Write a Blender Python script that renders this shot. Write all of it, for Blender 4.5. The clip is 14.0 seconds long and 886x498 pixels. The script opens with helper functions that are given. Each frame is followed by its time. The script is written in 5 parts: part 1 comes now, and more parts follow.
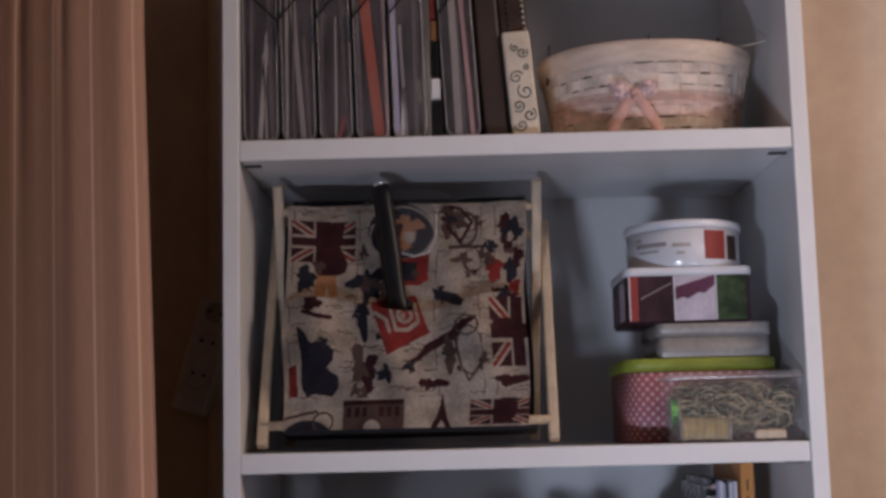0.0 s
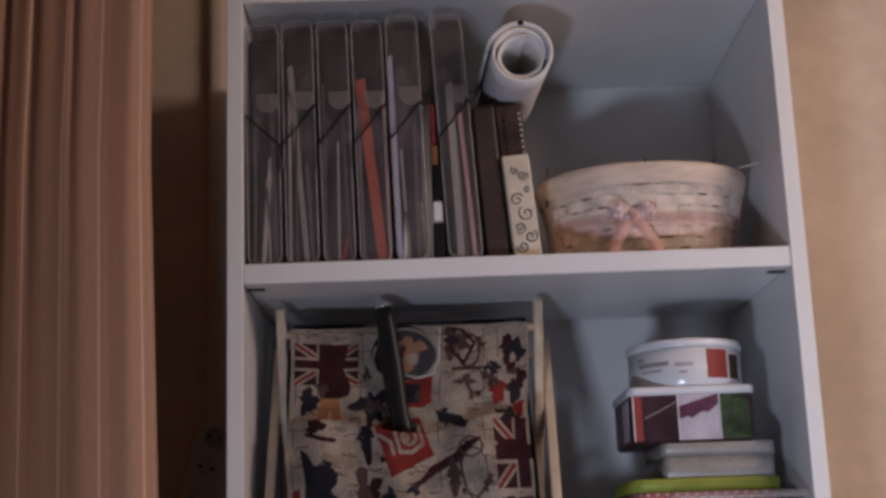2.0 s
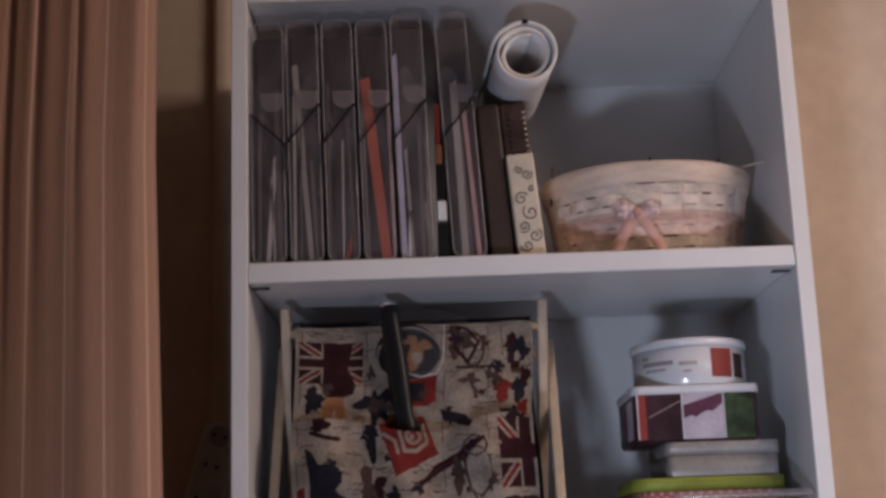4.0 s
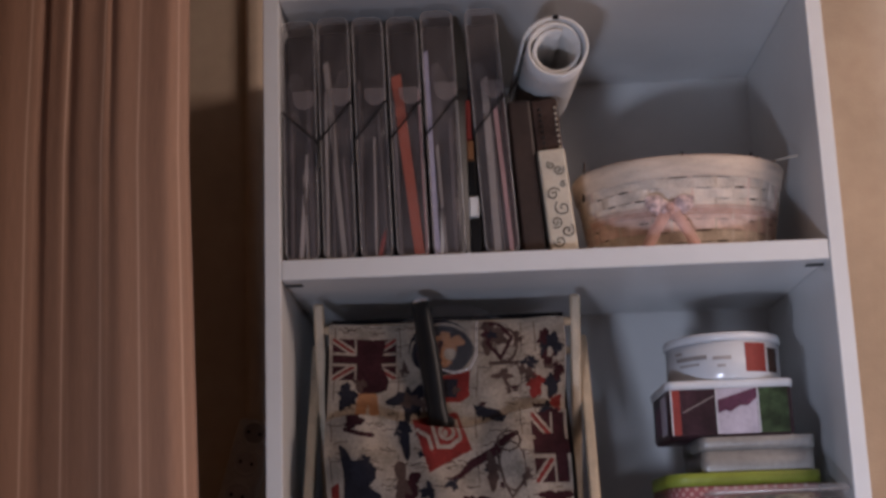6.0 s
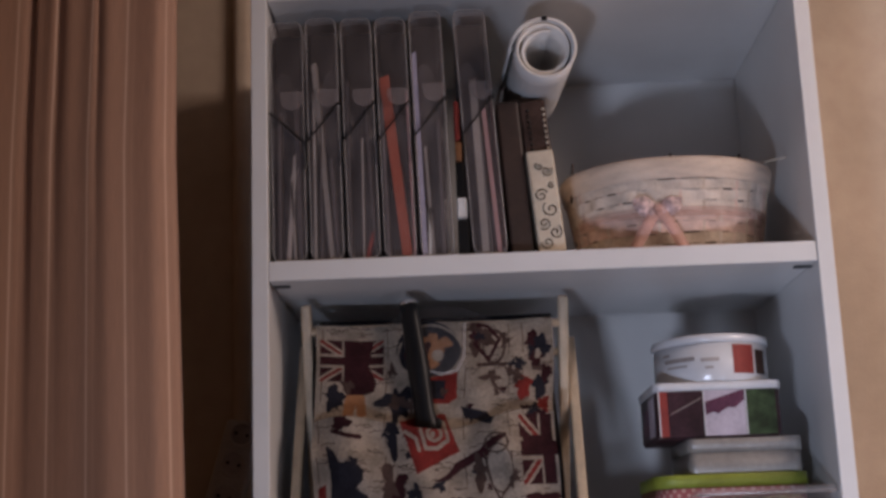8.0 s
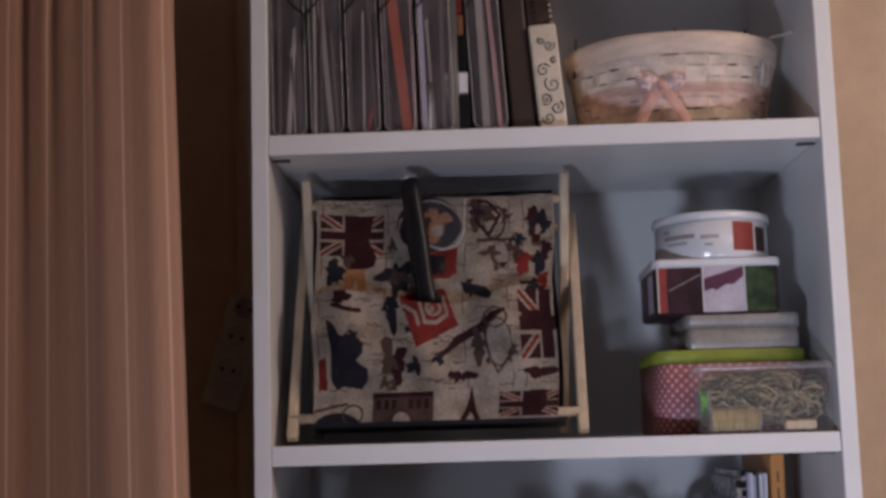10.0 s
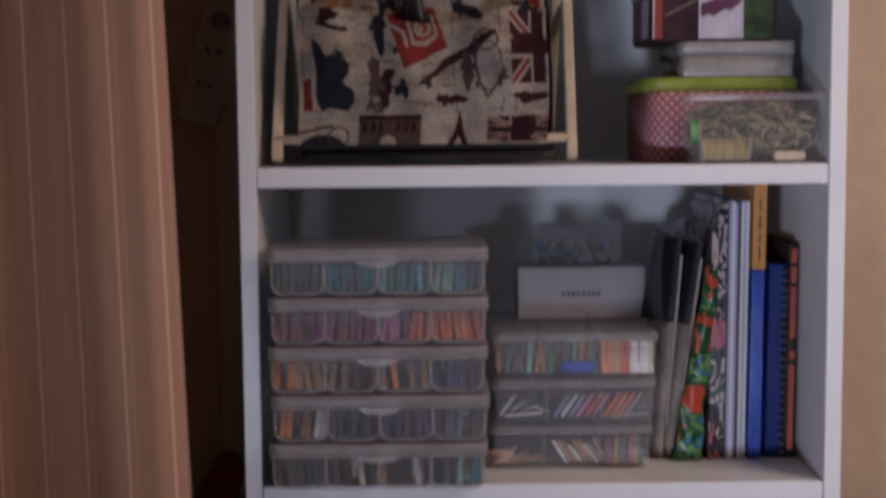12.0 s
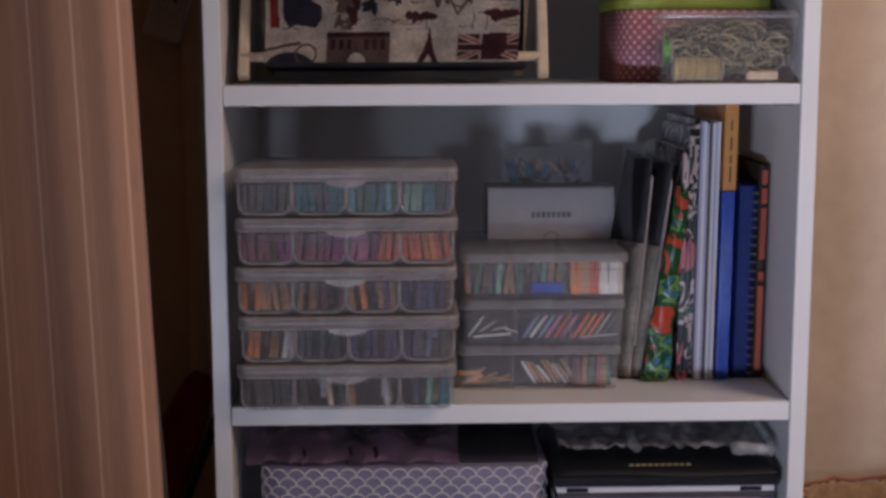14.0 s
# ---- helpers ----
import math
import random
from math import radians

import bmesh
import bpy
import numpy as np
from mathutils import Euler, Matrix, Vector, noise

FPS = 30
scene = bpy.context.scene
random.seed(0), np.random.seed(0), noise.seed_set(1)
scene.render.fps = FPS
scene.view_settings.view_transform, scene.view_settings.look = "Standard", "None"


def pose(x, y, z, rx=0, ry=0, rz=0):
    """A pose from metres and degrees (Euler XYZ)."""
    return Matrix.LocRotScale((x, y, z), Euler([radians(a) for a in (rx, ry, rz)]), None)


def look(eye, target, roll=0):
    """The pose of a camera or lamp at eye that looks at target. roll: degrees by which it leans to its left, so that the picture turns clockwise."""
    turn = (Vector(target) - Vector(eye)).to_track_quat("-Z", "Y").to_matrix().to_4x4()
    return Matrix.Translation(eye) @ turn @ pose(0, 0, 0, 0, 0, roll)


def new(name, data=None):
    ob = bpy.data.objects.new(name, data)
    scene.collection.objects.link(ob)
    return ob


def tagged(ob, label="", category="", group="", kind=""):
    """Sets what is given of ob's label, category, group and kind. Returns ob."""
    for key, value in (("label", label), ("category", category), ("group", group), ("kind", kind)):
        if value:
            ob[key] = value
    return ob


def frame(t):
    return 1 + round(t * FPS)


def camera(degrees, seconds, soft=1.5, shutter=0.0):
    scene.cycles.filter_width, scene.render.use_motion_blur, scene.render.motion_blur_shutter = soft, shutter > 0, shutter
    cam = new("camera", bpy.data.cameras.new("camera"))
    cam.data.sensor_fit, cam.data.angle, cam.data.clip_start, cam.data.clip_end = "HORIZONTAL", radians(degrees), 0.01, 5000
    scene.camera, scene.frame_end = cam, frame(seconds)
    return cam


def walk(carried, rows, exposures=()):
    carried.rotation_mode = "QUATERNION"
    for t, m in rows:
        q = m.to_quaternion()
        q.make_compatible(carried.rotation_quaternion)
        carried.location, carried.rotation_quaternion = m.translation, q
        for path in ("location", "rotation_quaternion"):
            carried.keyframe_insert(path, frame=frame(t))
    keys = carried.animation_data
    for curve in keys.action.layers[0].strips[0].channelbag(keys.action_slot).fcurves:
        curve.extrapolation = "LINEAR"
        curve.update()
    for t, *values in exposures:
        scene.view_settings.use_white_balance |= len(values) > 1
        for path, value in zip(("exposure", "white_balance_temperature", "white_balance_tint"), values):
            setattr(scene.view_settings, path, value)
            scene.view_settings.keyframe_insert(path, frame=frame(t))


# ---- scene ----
cam = camera(36.6, 14.0, 3.2, 0.4)
PATH = [
    (0, (0.289, -1.805, 1.252), (0.276, 0.178, 1.513), -1.4),
    (0.4, (0.289, -1.805, 1.252), (0.276, 0.178, 1.513), -1.4),
    (0.5, (0.279, -1.805, 1.243), (0.277, 0.168, 1.572), -1.6),
    (0.6, (0.2781, -1.8093, 1.2482), (0.2684, 0.1594, 1.6012), -1.69),
    (0.9, (0.2781, -1.8096, 1.2485), (0.2678, 0.1588, 1.6033), -1.69),
    (1, (0.278, -1.81, 1.249), (0.267, 0.158, 1.606), -1.7),
    (1.1, (0.2625, -1.8093, 1.246), (0.2751, 0.1506, 1.6445), -1.92),
    (1.3, (0.2616, -1.8092, 1.2459), (0.2756, 0.1502, 1.6466), -1.93),
    (1.4, (0.257, -1.809, 1.245), (0.278, 0.148, 1.658), -2.0),
    (1.5, (0.257, -1.809, 1.245), (0.278, 0.148, 1.658), -2.0),
    (1.6, (0.257, -1.809, 1.245), (0.278, 0.148, 1.658), -2.0),
    (1.7, (0.2589, -1.8129, 1.244), (0.279, 0.1364, 1.689), -2.1),
    (2, (0.259, -1.813, 1.244), (0.279, 0.136, 1.69), -2.1),
    (2.5, (0.264, -1.814, 1.248), (0.278, 0.136, 1.69), -2.1),
    (3, (0.26, -1.815, 1.248), (0.276, 0.136, 1.689), -2.0),
    (3.2, (0.26, -1.815, 1.248), (0.276, 0.136, 1.689), -2.0),
    (5.3, (0.259, -1.816, 1.246), (0.265, 0.135, 1.687), -2.1),
    (5.5, (0.259, -1.816, 1.246), (0.265, 0.135, 1.687), -2.1),
    (5.8, (0.259, -1.816, 1.246), (0.265, 0.135, 1.687), -2.1),
    (5.9, (0.2597, -1.8167, 1.2433), (0.2375, 0.1337, 1.685), -2.1),
    (6, (0.26, -1.817, 1.242), (0.224, 0.133, 1.684), -2.1),
    (6.2, (0.261, -1.815, 1.244), (0.242, 0.136, 1.686), -2.1),
    (6.5, (0.261, -1.815, 1.244), (0.242, 0.136, 1.686), -2.1),
    (7, (0.263, -1.814, 1.245), (0.242, 0.136, 1.686), -2.1),
    (7.2, (0.263, -1.814, 1.245), (0.242, 0.136, 1.686), -2.1),
    (9.1, (0.2642, -1.814, 1.2446), (0.2416, 0.1367, 1.682), -2.09),
    (9.3, (0.2679, -1.814, 1.2431), (0.2405, 0.1389, 1.669), -2.05),
    (9.4, (0.2743, -1.814, 1.2407), (0.2385, 0.1426, 1.647), -1.98),
    (9.5, (0.292, -1.814, 1.234), (0.233, 0.153, 1.586), -1.8),
    (9.6, (0.2913, -1.8136, 1.234), (0.2331, 0.1545, 1.5794), -1.78),
    (9.7, (0.2887, -1.8121, 1.234), (0.2334, 0.16, 1.5557), -1.73),
    (9.8, (0.2858, -1.8105, 1.234), (0.2337, 0.1661, 1.5294), -1.66),
    (10, (0.283, -1.809, 1.234), (0.234, 0.172, 1.504), -1.6),
    (10.5, (0.276, -1.8, 1.244), (0.242, 0.192, 1.422), -1.4),
    (11, (0.273, -1.793, 1.24), (0.246, 0.204, 1.335), -1.1),
    (11.2, (0.271, -1.7914, 1.2398), (0.2458, 0.2062, 1.3179), -1.05),
    (11.4, (0.2649, -1.7863, 1.2393), (0.2453, 0.2129, 1.2647), -0.88),
    (11.5, (0.262, -1.784, 1.239), (0.245, 0.216, 1.24), -0.8),
    (11.6, (0.2568, -1.7824, 1.2452), (0.2456, 0.216, 1.2102), -0.74),
    (11.7, (0.2534, -1.7814, 1.2492), (0.246, 0.216, 1.1908), -0.7),
    (11.8, (0.2464, -1.7792, 1.2576), (0.2468, 0.216, 1.1506), -0.62),
    (11.9, (0.242, -1.7778, 1.2629), (0.2473, 0.216, 1.1253), -0.57),
    (12, (0.236, -1.776, 1.27), (0.248, 0.216, 1.091), -0.5),
    (12.2, (0.2374, -1.7711, 1.2693), (0.2508, 0.216, 1.0462), -0.43),
    (12.4, (0.2376, -1.7705, 1.2692), (0.2511, 0.216, 1.0411), -0.42),
    (12.5, (0.238, -1.769, 1.269), (0.252, 0.216, 1.027), -0.4),
    (12.8, (0.2386, -1.7679, 1.2687), (0.2514, 0.2146, 1.0088), -0.37),
    (13, (0.24, -1.765, 1.268), (0.25, 0.211, 0.962), -0.3),
    (13.2, (0.24, -1.765, 1.268), (0.25, 0.211, 0.962), -0.3),
    (13.4, (0.241, -1.759, 1.266), (0.294, 0.219, 0.971), -0.1),
    (13.5, (0.241, -1.759, 1.266), (0.294, 0.219, 0.971), -0.1),
    (14, (0.24, -1.761, 1.267), (0.293, 0.216, 0.971), -0.2),
]
walk(cam, [(t, look(eye, target, roll)) for t, eye, target, roll in PATH])

# ---- world and light ----
world = bpy.data.worlds.new("world")
scene.world = world
world.use_nodes = True
world.node_tree.nodes["Background"].inputs[0].default_value = (0.9, 0.8, 0.7, 1)
world.node_tree.nodes["Background"].inputs[1].default_value = 0.01


def area_lamp(name, eye, target, sx, sy, watts, colour, spread=180.0):
    data = bpy.data.lights.new(name, "AREA")
    data.shape, data.size, data.size_y, data.energy, data.color = "RECTANGLE", sx, sy, watts, colour
    data.spread = radians(spread)
    ob = new(name, data)
    ob.matrix_world = look(eye, target)
    return ob


# unseen cool light low beside the camera, placed from cast shadows, beamed right
area_lamp("low_cool_light", (-0.14, -1.85, 0.55), (1.40, 0.2, 1.50), 0.22, 0.14, 4.4, (0.66, 0.75, 1.0), 84.0)
# cool fill added at right to brighten the front edges, no real lamp
area_lamp("right_fill_light", (0.92, -1.50, 0.66), (0.90, 0.2, 1.30), 0.20, 0.10, 0.8, (0.64, 0.74, 1.0), 100.0)
# the warm ceiling lamp of the room
area_lamp("ceiling_light", (2.05, -1.12, 2.42), (0.9, 0.1, 0.8), 1.00, 1.00, 40.0, (1.0, 0.785, 0.71))
scene.view_settings.exposure = 0.0


# ---- materials ----
def nodes_of(name):
    m = bpy.data.materials.new(name)
    m.use_nodes = True
    nt = m.node_tree
    return m, nt, nt.nodes["Principled BSDF"]


def ramp_noise(nt, scale, c0, c1, detail=4.0, coord="Object", lo=0.35, hi=0.65, stretch=(1, 1, 1)):
    tc = nt.nodes.new("ShaderNodeTexCoord")
    mp = nt.nodes.new("ShaderNodeMapping")
    mp.inputs["Scale"].default_value = stretch
    nz = nt.nodes.new("ShaderNodeTexNoise")
    nz.inputs["Scale"].default_value = scale
    nz.inputs["Detail"].default_value = detail
    rp = nt.nodes.new("ShaderNodeValToRGB")
    rp.color_ramp.elements[0].position, rp.color_ramp.elements[1].position = lo, hi
    rp.color_ramp.elements[0].color, rp.color_ramp.elements[1].color = (*c0, 1), (*c1, 1)
    nt.links.new(tc.outputs[coord], mp.inputs[0])
    nt.links.new(mp.outputs[0], nz.inputs["Vector"])
    nt.links.new(nz.outputs["Fac"], rp.inputs[0])
    return rp, nz, mp


def mat(name, col, rough=0.5, vary=0.12, scale=12.0, bump=0.0, bump_scale=200.0, metal=0.0, alpha=1.0, spec=0.5, stretch=(1, 1, 1), rand=0.0, coat=0.0, sheen=0.0):
    """A procedural surface: a broad tint, a finer one and a fine relief."""
    m, nt, b = nodes_of(name)
    c0 = tuple(max(0.0, c * (1 - vary)) for c in col)
    c1 = tuple(min(1.0, c * (1 + vary * 0.6)) for c in col)
    rp, nz, mp = ramp_noise(nt, scale, c0, c1, stretch=stretch)
    fine = nt.nodes.new("ShaderNodeTexNoise")
    fine.inputs["Scale"].default_value = scale * 9
    nt.links.new(mp.outputs[0], fine.inputs["Vector"])
    mx = nt.nodes.new("ShaderNodeMix")
    mx.data_type, mx.blend_type = "RGBA", "OVERLAY"
    mx.inputs["Factor"].default_value = min(0.6, vary * 1.6)
    nt.links.new(rp.outputs[0], mx.inputs["A"])
    nt.links.new(fine.outputs["Fac"], mx.inputs["B"])
    out = mx.outputs["Result"]
    if rand:
        info = nt.nodes.new("ShaderNodeObjectInfo")
        hsv = nt.nodes.new("ShaderNodeHueSaturation")
        rg = nt.nodes.new("ShaderNodeMapRange")
        rg.inputs["To Min"].default_value, rg.inputs["To Max"].default_value = 1 - rand, 1 + rand
        nt.links.new(info.outputs["Random"], rg.inputs["Value"])
        nt.links.new(rg.outputs[0], hsv.inputs["Value"])
        nt.links.new(out, hsv.inputs["Color"])
        out = hsv.outputs[0]
    nt.links.new(out, b.inputs["Base Color"])
    b.inputs["Roughness"].default_value = rough
    b.inputs["Metallic"].default_value = metal
    b.inputs["Alpha"].default_value = alpha
    b.inputs["Specular IOR Level"].default_value = spec
    b.inputs["Coat Weight"].default_value = coat
    b.inputs["Sheen Weight"].default_value = sheen
    if bump:
        bn = nt.nodes.new("ShaderNodeTexNoise")
        bn.inputs["Scale"].default_value = bump_scale
        bp = nt.nodes.new("ShaderNodeBump")
        bp.inputs["Strength"].default_value = bump
        bp.inputs["Distance"].default_value = 0.002
        nt.links.new(mp.outputs[0], bn.inputs["Vector"])
        nt.links.new(bn.outputs["Fac"], bp.inputs["Height"])
        nt.links.new(bp.outputs[0], b.inputs["Normal"])
    return m


WHITE = mat("white_melamine", (0.80, 0.79, 0.78), 0.32, 0.04, 6, 0.05, 500)
WALLP = mat("peach_wall_paint", (0.575, 0.455, 0.345), 0.85, 0.10, 3, 0.25, 260)
CEIL = mat("ceiling_paint", (0.78, 0.75, 0.70), 0.9, 0.04, 3, 0.15, 200)
FLOORM = mat("oak_floor", (0.30, 0.19, 0.10), 0.45, 0.3, 5, 0.1, 80, stretch=(1, 12, 1))

# ---- mesh helpers ----


def part(name, bm, material, parent=None, label="", smooth=False):
    """Links a mesh built at its place in the room as one object, under a thing or a part of it."""
    root = parent
    while root and root.parent:
        root = root.parent
    if root:
        bmesh.ops.transform(bm, matrix=root.matrix_world.inverted(), verts=bm.verts)
    me = bpy.data.meshes.new(name)
    if smooth:
        for f in bm.faces:
            f.smooth = True
    bm.to_mesh(me)
    bm.free()
    for m in material if isinstance(material, (list, tuple)) else [material]:
        me.materials.append(m)
    ob = new(name, me)
    if parent:
        ob.parent = parent
    if label:
        ob["label"] = label
    return ob


def thing(name, at, label, category, group="", kind="", turn=0.0):
    ob = new(name)
    ob.empty_display_size = 0.03
    ob.matrix_world = pose(*at, 0, 0, turn)
    return tagged(ob, label, category, group, kind)


def box(bm, lo, hi, bevel=0.0, seg=2, m=None):
    """An upright box between two corners, its edges rounded."""
    c = [(a + b) / 2 for a, b in zip(lo, hi)]
    s = [b - a for a, b in zip(lo, hi)]
    r = bmesh.ops.create_cube(bm, size=1, matrix=(m or Matrix()) @ Matrix.LocRotScale(c, None, s))
    if bevel:
        es = list({e for v in r["verts"] for e in v.link_edges})
        bmesh.ops.bevel(bm, geom=es, offset=bevel, segments=seg, affect="EDGES", profile=0.5)
    return bm


def boxed(lo, hi, bevel=0.0, seg=2, m=None):
    return box(bmesh.new(), lo, hi, bevel, seg, m)


def tube(bm, pts, r, n=8, closed=False, flat=1.0):
    """A round rod along points; flat squeezes it across."""
    pts = [Vector(p) for p in pts]
    rings = []
    count = len(pts)
    up = Vector((0.123, 0.31, 0.94)).normalized()
    for i, p in enumerate(pts):
        a = pts[(i - 1) % count] if closed or i else pts[0]
        b = pts[(i + 1) % count] if closed or i < count - 1 else pts[-1]
        d = (b - a).normalized()
        s = d.cross(up)
        if s.length < 1e-4:
            s = d.cross(Vector((1, 0, 0)))
        s.normalize()
        q = s.cross(d)
        rr = r(i / max(1, count - 1)) if callable(r) else r
        rings.append([bm.verts.new(p + (s * math.cos(2 * math.pi * k / n) + q * flat * math.sin(2 * math.pi * k / n)) * rr) for k in range(n)])
    for i in range(count if closed else count - 1):
        A, B = rings[i], rings[(i + 1) % count]
        for k in range(n):
            bm.faces.new((A[k], A[(k + 1) % n], B[(k + 1) % n], B[k]))
    if not closed:
        bm.faces.new(rings[0][::-1])
        bm.faces.new(rings[-1])
    return bm


def sheet(nu, nv, f, thick=0.0):
    """A sheet of nu by nv cells with f(u, v) its places; UVs are u, v."""
    bm = bmesh.new()
    uv = bm.loops.layers.uv.new("UVMap")
    g = [[bm.verts.new(f(i / nu, j / nv)) for j in range(nv + 1)] for i in range(nu + 1)]
    for i in range(nu):
        for j in range(nv):
            fc = bm.faces.new((g[i][j], g[i + 1][j], g[i + 1][j + 1], g[i][j + 1]))
            fc.smooth = True
            for lp, (a, b) in zip(fc.loops, ((i, j), (i + 1, j), (i + 1, j + 1), (i, j + 1))):
                lp[uv].uv = (a / nu, b / nv)
    if thick:
        bm.normal_update()
        bmesh.ops.solidify(bm, geom=bm.faces[:], thickness=thick)
    return bm


def outline(w, d, r, n=6):
    """Points of a rounded rectangle, w by d, centred, counter-clockwise."""
    pts = []
    for cx, cy, a0 in ((w / 2 - r, d / 2 - r, 0), (-w / 2 + r, d / 2 - r, 90), (-w / 2 + r, -d / 2 + r, 180), (w / 2 - r, -d / 2 + r, 270)):
        for k in range(n + 1):
            a = radians(a0 + 90 * k / n)
            pts.append((cx + r * math.cos(a), cy + r * math.sin(a)))
    return pts


def loft(bm, rings, cap_bottom=True, cap_top=True):
    """Skin over rings of equal counts."""
    vs = [[bm.verts.new(p) for p in ring] for ring in rings]
    n = len(vs[0])
    for a, b in zip(vs, vs[1:]):
        for k in range(n):
            bm.faces.new((a[k], a[(k + 1) % n], b[(k + 1) % n], b[k]))
    if cap_bottom:
        bm.faces.new(vs[0][::-1])
    if cap_top:
        bm.faces.new(vs[-1])
    return bm


def rounded_solid(w, d, r, levels):
    """A solid of rounded rectangles; levels: (height, how much wider than w, d)."""
    return loft(bmesh.new(), [[(x, y, z) for x, y in outline(w + 2 * g, d + 2 * g, max(0.002, r + g))] for z, g in levels])


# ---- the room ----
def room_piece(name, lo, hi, material, label):
    ob = part(name, boxed(lo, hi), material)
    return tagged(ob, label, name.split("_")[0], kind="structure")


BACK = 0.445
room_piece("floor", (-2.9, -4.6, -0.1), (3.6, BACK, 0.0), FLOORM, "brown oak floor of the room")
room_piece("ceiling", (-2.9, -4.6, 2.5), (3.6, BACK, 2.6), CEIL, "plain off-white painted ceiling")
room_piece("wall_north", (-3.0, BACK, -0.1), (3.7, BACK + 0.12, 2.6), WALLP, "peach painted wall behind the white bookcase")
# unseen walls, assumed, set far off to lessen bounced light on the shelves
room_piece("wall_south", (-3.0, -4.72, -0.1), (3.7, -4.6, 2.6), WALLP, "assumed peach painted wall of the room, out of view")
room_piece("wall_west", (-3.0, -4.6, -0.1), (-2.9, BACK, 2.6), WALLP, "assumed peach painted wall of the room, out of view")
room_piece("wall_east", (3.6, -4.6, -0.1), (3.7, BACK, 2.6), WALLP, "assumed peach painted wall of the room, out of view")

# ---- the bookcase ----
T, A, B, C = 1.647, 1.220, 0.7895, 0.520
TOPZ, DEEP, SIDE = 2.034, 0.42, 0.0228
case = thing("bookcase", (0.38, 0.2, 0), "tall white melamine bookcase with adjustable shelves, open at the front", "bookcase")


def case_part(name, lo, hi, label="", bevel=0.0012):
    ob = part(name, boxed(lo, hi, bevel, 1), WHITE, case, label)
    return ob


case_part("side_panel", (-SIDE, 0, 0.0), (0, DEEP, TOPZ + 0.03))
case_part("side_panel", (0.76, 0, 0.0), (0.76 + SIDE, DEEP, TOPZ + 0.03))
case_part("top_panel", (0.0005, 0.001, TOPZ), (0.7595, DEEP - 0.001, TOPZ + 0.029))
case_part("back_panel", (-SIDE + 0.002, DEEP + 0.0005, 0.02), (0.76 + SIDE - 0.002, DEEP + 0.0065, TOPZ + 0.02))
for z, th, dp in ((T, 0.0285, 0.385), (A, 0.027, 0.40), (B, 0.0265, 0.40), (C, 0.0265, 0.40), (0.09, 0.0265, 0.418)):
    case_part("shelf", (0.0008, 0.0015, z - th), (0.7592, dp, z))
case_part("plinth", (0.0008, 0.025, 0.0), (0.7592, 0.04, 0.063))
PIN = mat("dark_metal_pin", (0.03, 0.03, 0.03), 0.4, 0.1)
for z, th in ((T, 0.0285), (A, 0.027), (B, 0.0265)):
    for x0, x1 in ((0.001, 0.026), (0.734, 0.759)):
        part("shelf_pin", boxed((x0, 0.03, z - th - 0.0025), (x1, 0.042, z - th - 0.0005), 0.0008, 1), PIN, case, "small dark shelf support pin")

# ---- materials of the things ----
CLEAR = mat("clear_plastic", (0.66, 0.66, 0.70), 0.14, 0.1, 20, 0.35, 45, alpha=0.17, spec=0.8)
CLEAR_EDGE = mat("clear_plastic_rim", (0.66, 0.62, 0.61), 0.12, 0.25, 30, alpha=0.30, spec=0.7)
FROST = mat("frosted_plastic", (0.50, 0.46, 0.45), 0.32, 0.2, 25, 0.25, 60, alpha=0.46)
FROST_LID = mat("frosted_lid_plastic", (0.60, 0.59, 0.60), 0.22, 0.1, 18, 0.2, 60, alpha=0.27)
FLOSS_CLEAR = mat("ribbed_clear_plastic", (0.36, 0.34, 0.34), 0.34, 0.15, 20, 0.4, 60, alpha=0.25, spec=0.4, stretch=(3, 1, 0.4))
FOLDER_PL = mat("smoky_folder_plastic", (0.27, 0.23, 0.23), 0.20, 0.45, 26, 0.5, 50, alpha=0.20, stretch=(1, 1, 0.4))
FILM = mat("crinkled_film", (0.6, 0.6, 0.63), 0.12, 0.2, 30, 0.9, 45, alpha=0.08, spec=0.8)
TAB = mat("frosted_thumb_tab", (0.36, 0.31, 0.31), 0.3, 0.15, 30, alpha=0.24)
BLACK = mat("black_plastic", (0.010, 0.010, 0.011), 0.42, 0.2, 20, spec=0.3)
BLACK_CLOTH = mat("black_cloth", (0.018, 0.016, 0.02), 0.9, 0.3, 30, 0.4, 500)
PAPER = mat("white_paper", (0.78, 0.76, 0.74), 0.75, 0.05, 10, 0.1, 150)
PALE = mat("pale_paper", (0.42, 0.37, 0.35), 0.7, 0.12, 12, 0.1, 150, rand=0.25)
GREYP = mat("grey_paper", (0.13, 0.11, 0.115), 0.7, 0.2, 12, rand=0.3)
SLEEVE = mat("wrinkled_sleeve_film", (0.62, 0.54, 0.54), 0.16, 0.5, 34, 0.9, 60, alpha=0.13, spec=0.9, stretch=(1.6, 1, 0.5))
SHADE_FILLER = mat("shaded_file_filler", (0.040, 0.033, 0.032), 0.8, 0.4, 20, 0.4, 60, rand=0.3, stretch=(40, 1, 1))
ORANGE = mat("orange_card", (0.42, 0.085, 0.045), 0.6, 0.12, 12)
REDM = mat("red_print", (0.27, 0.034, 0.026), 0.6, 0.15, 14)
PINKM = mat("pink_card", (0.50, 0.28, 0.28), 0.6, 0.12, 14)
LILAC = mat("lilac_paper", (0.50, 0.47, 0.62), 0.65, 0.1, 14)
NAVY = mat("navy_print", (0.017, 0.016, 0.022), 0.85, 0.3, 30, spec=0.12)
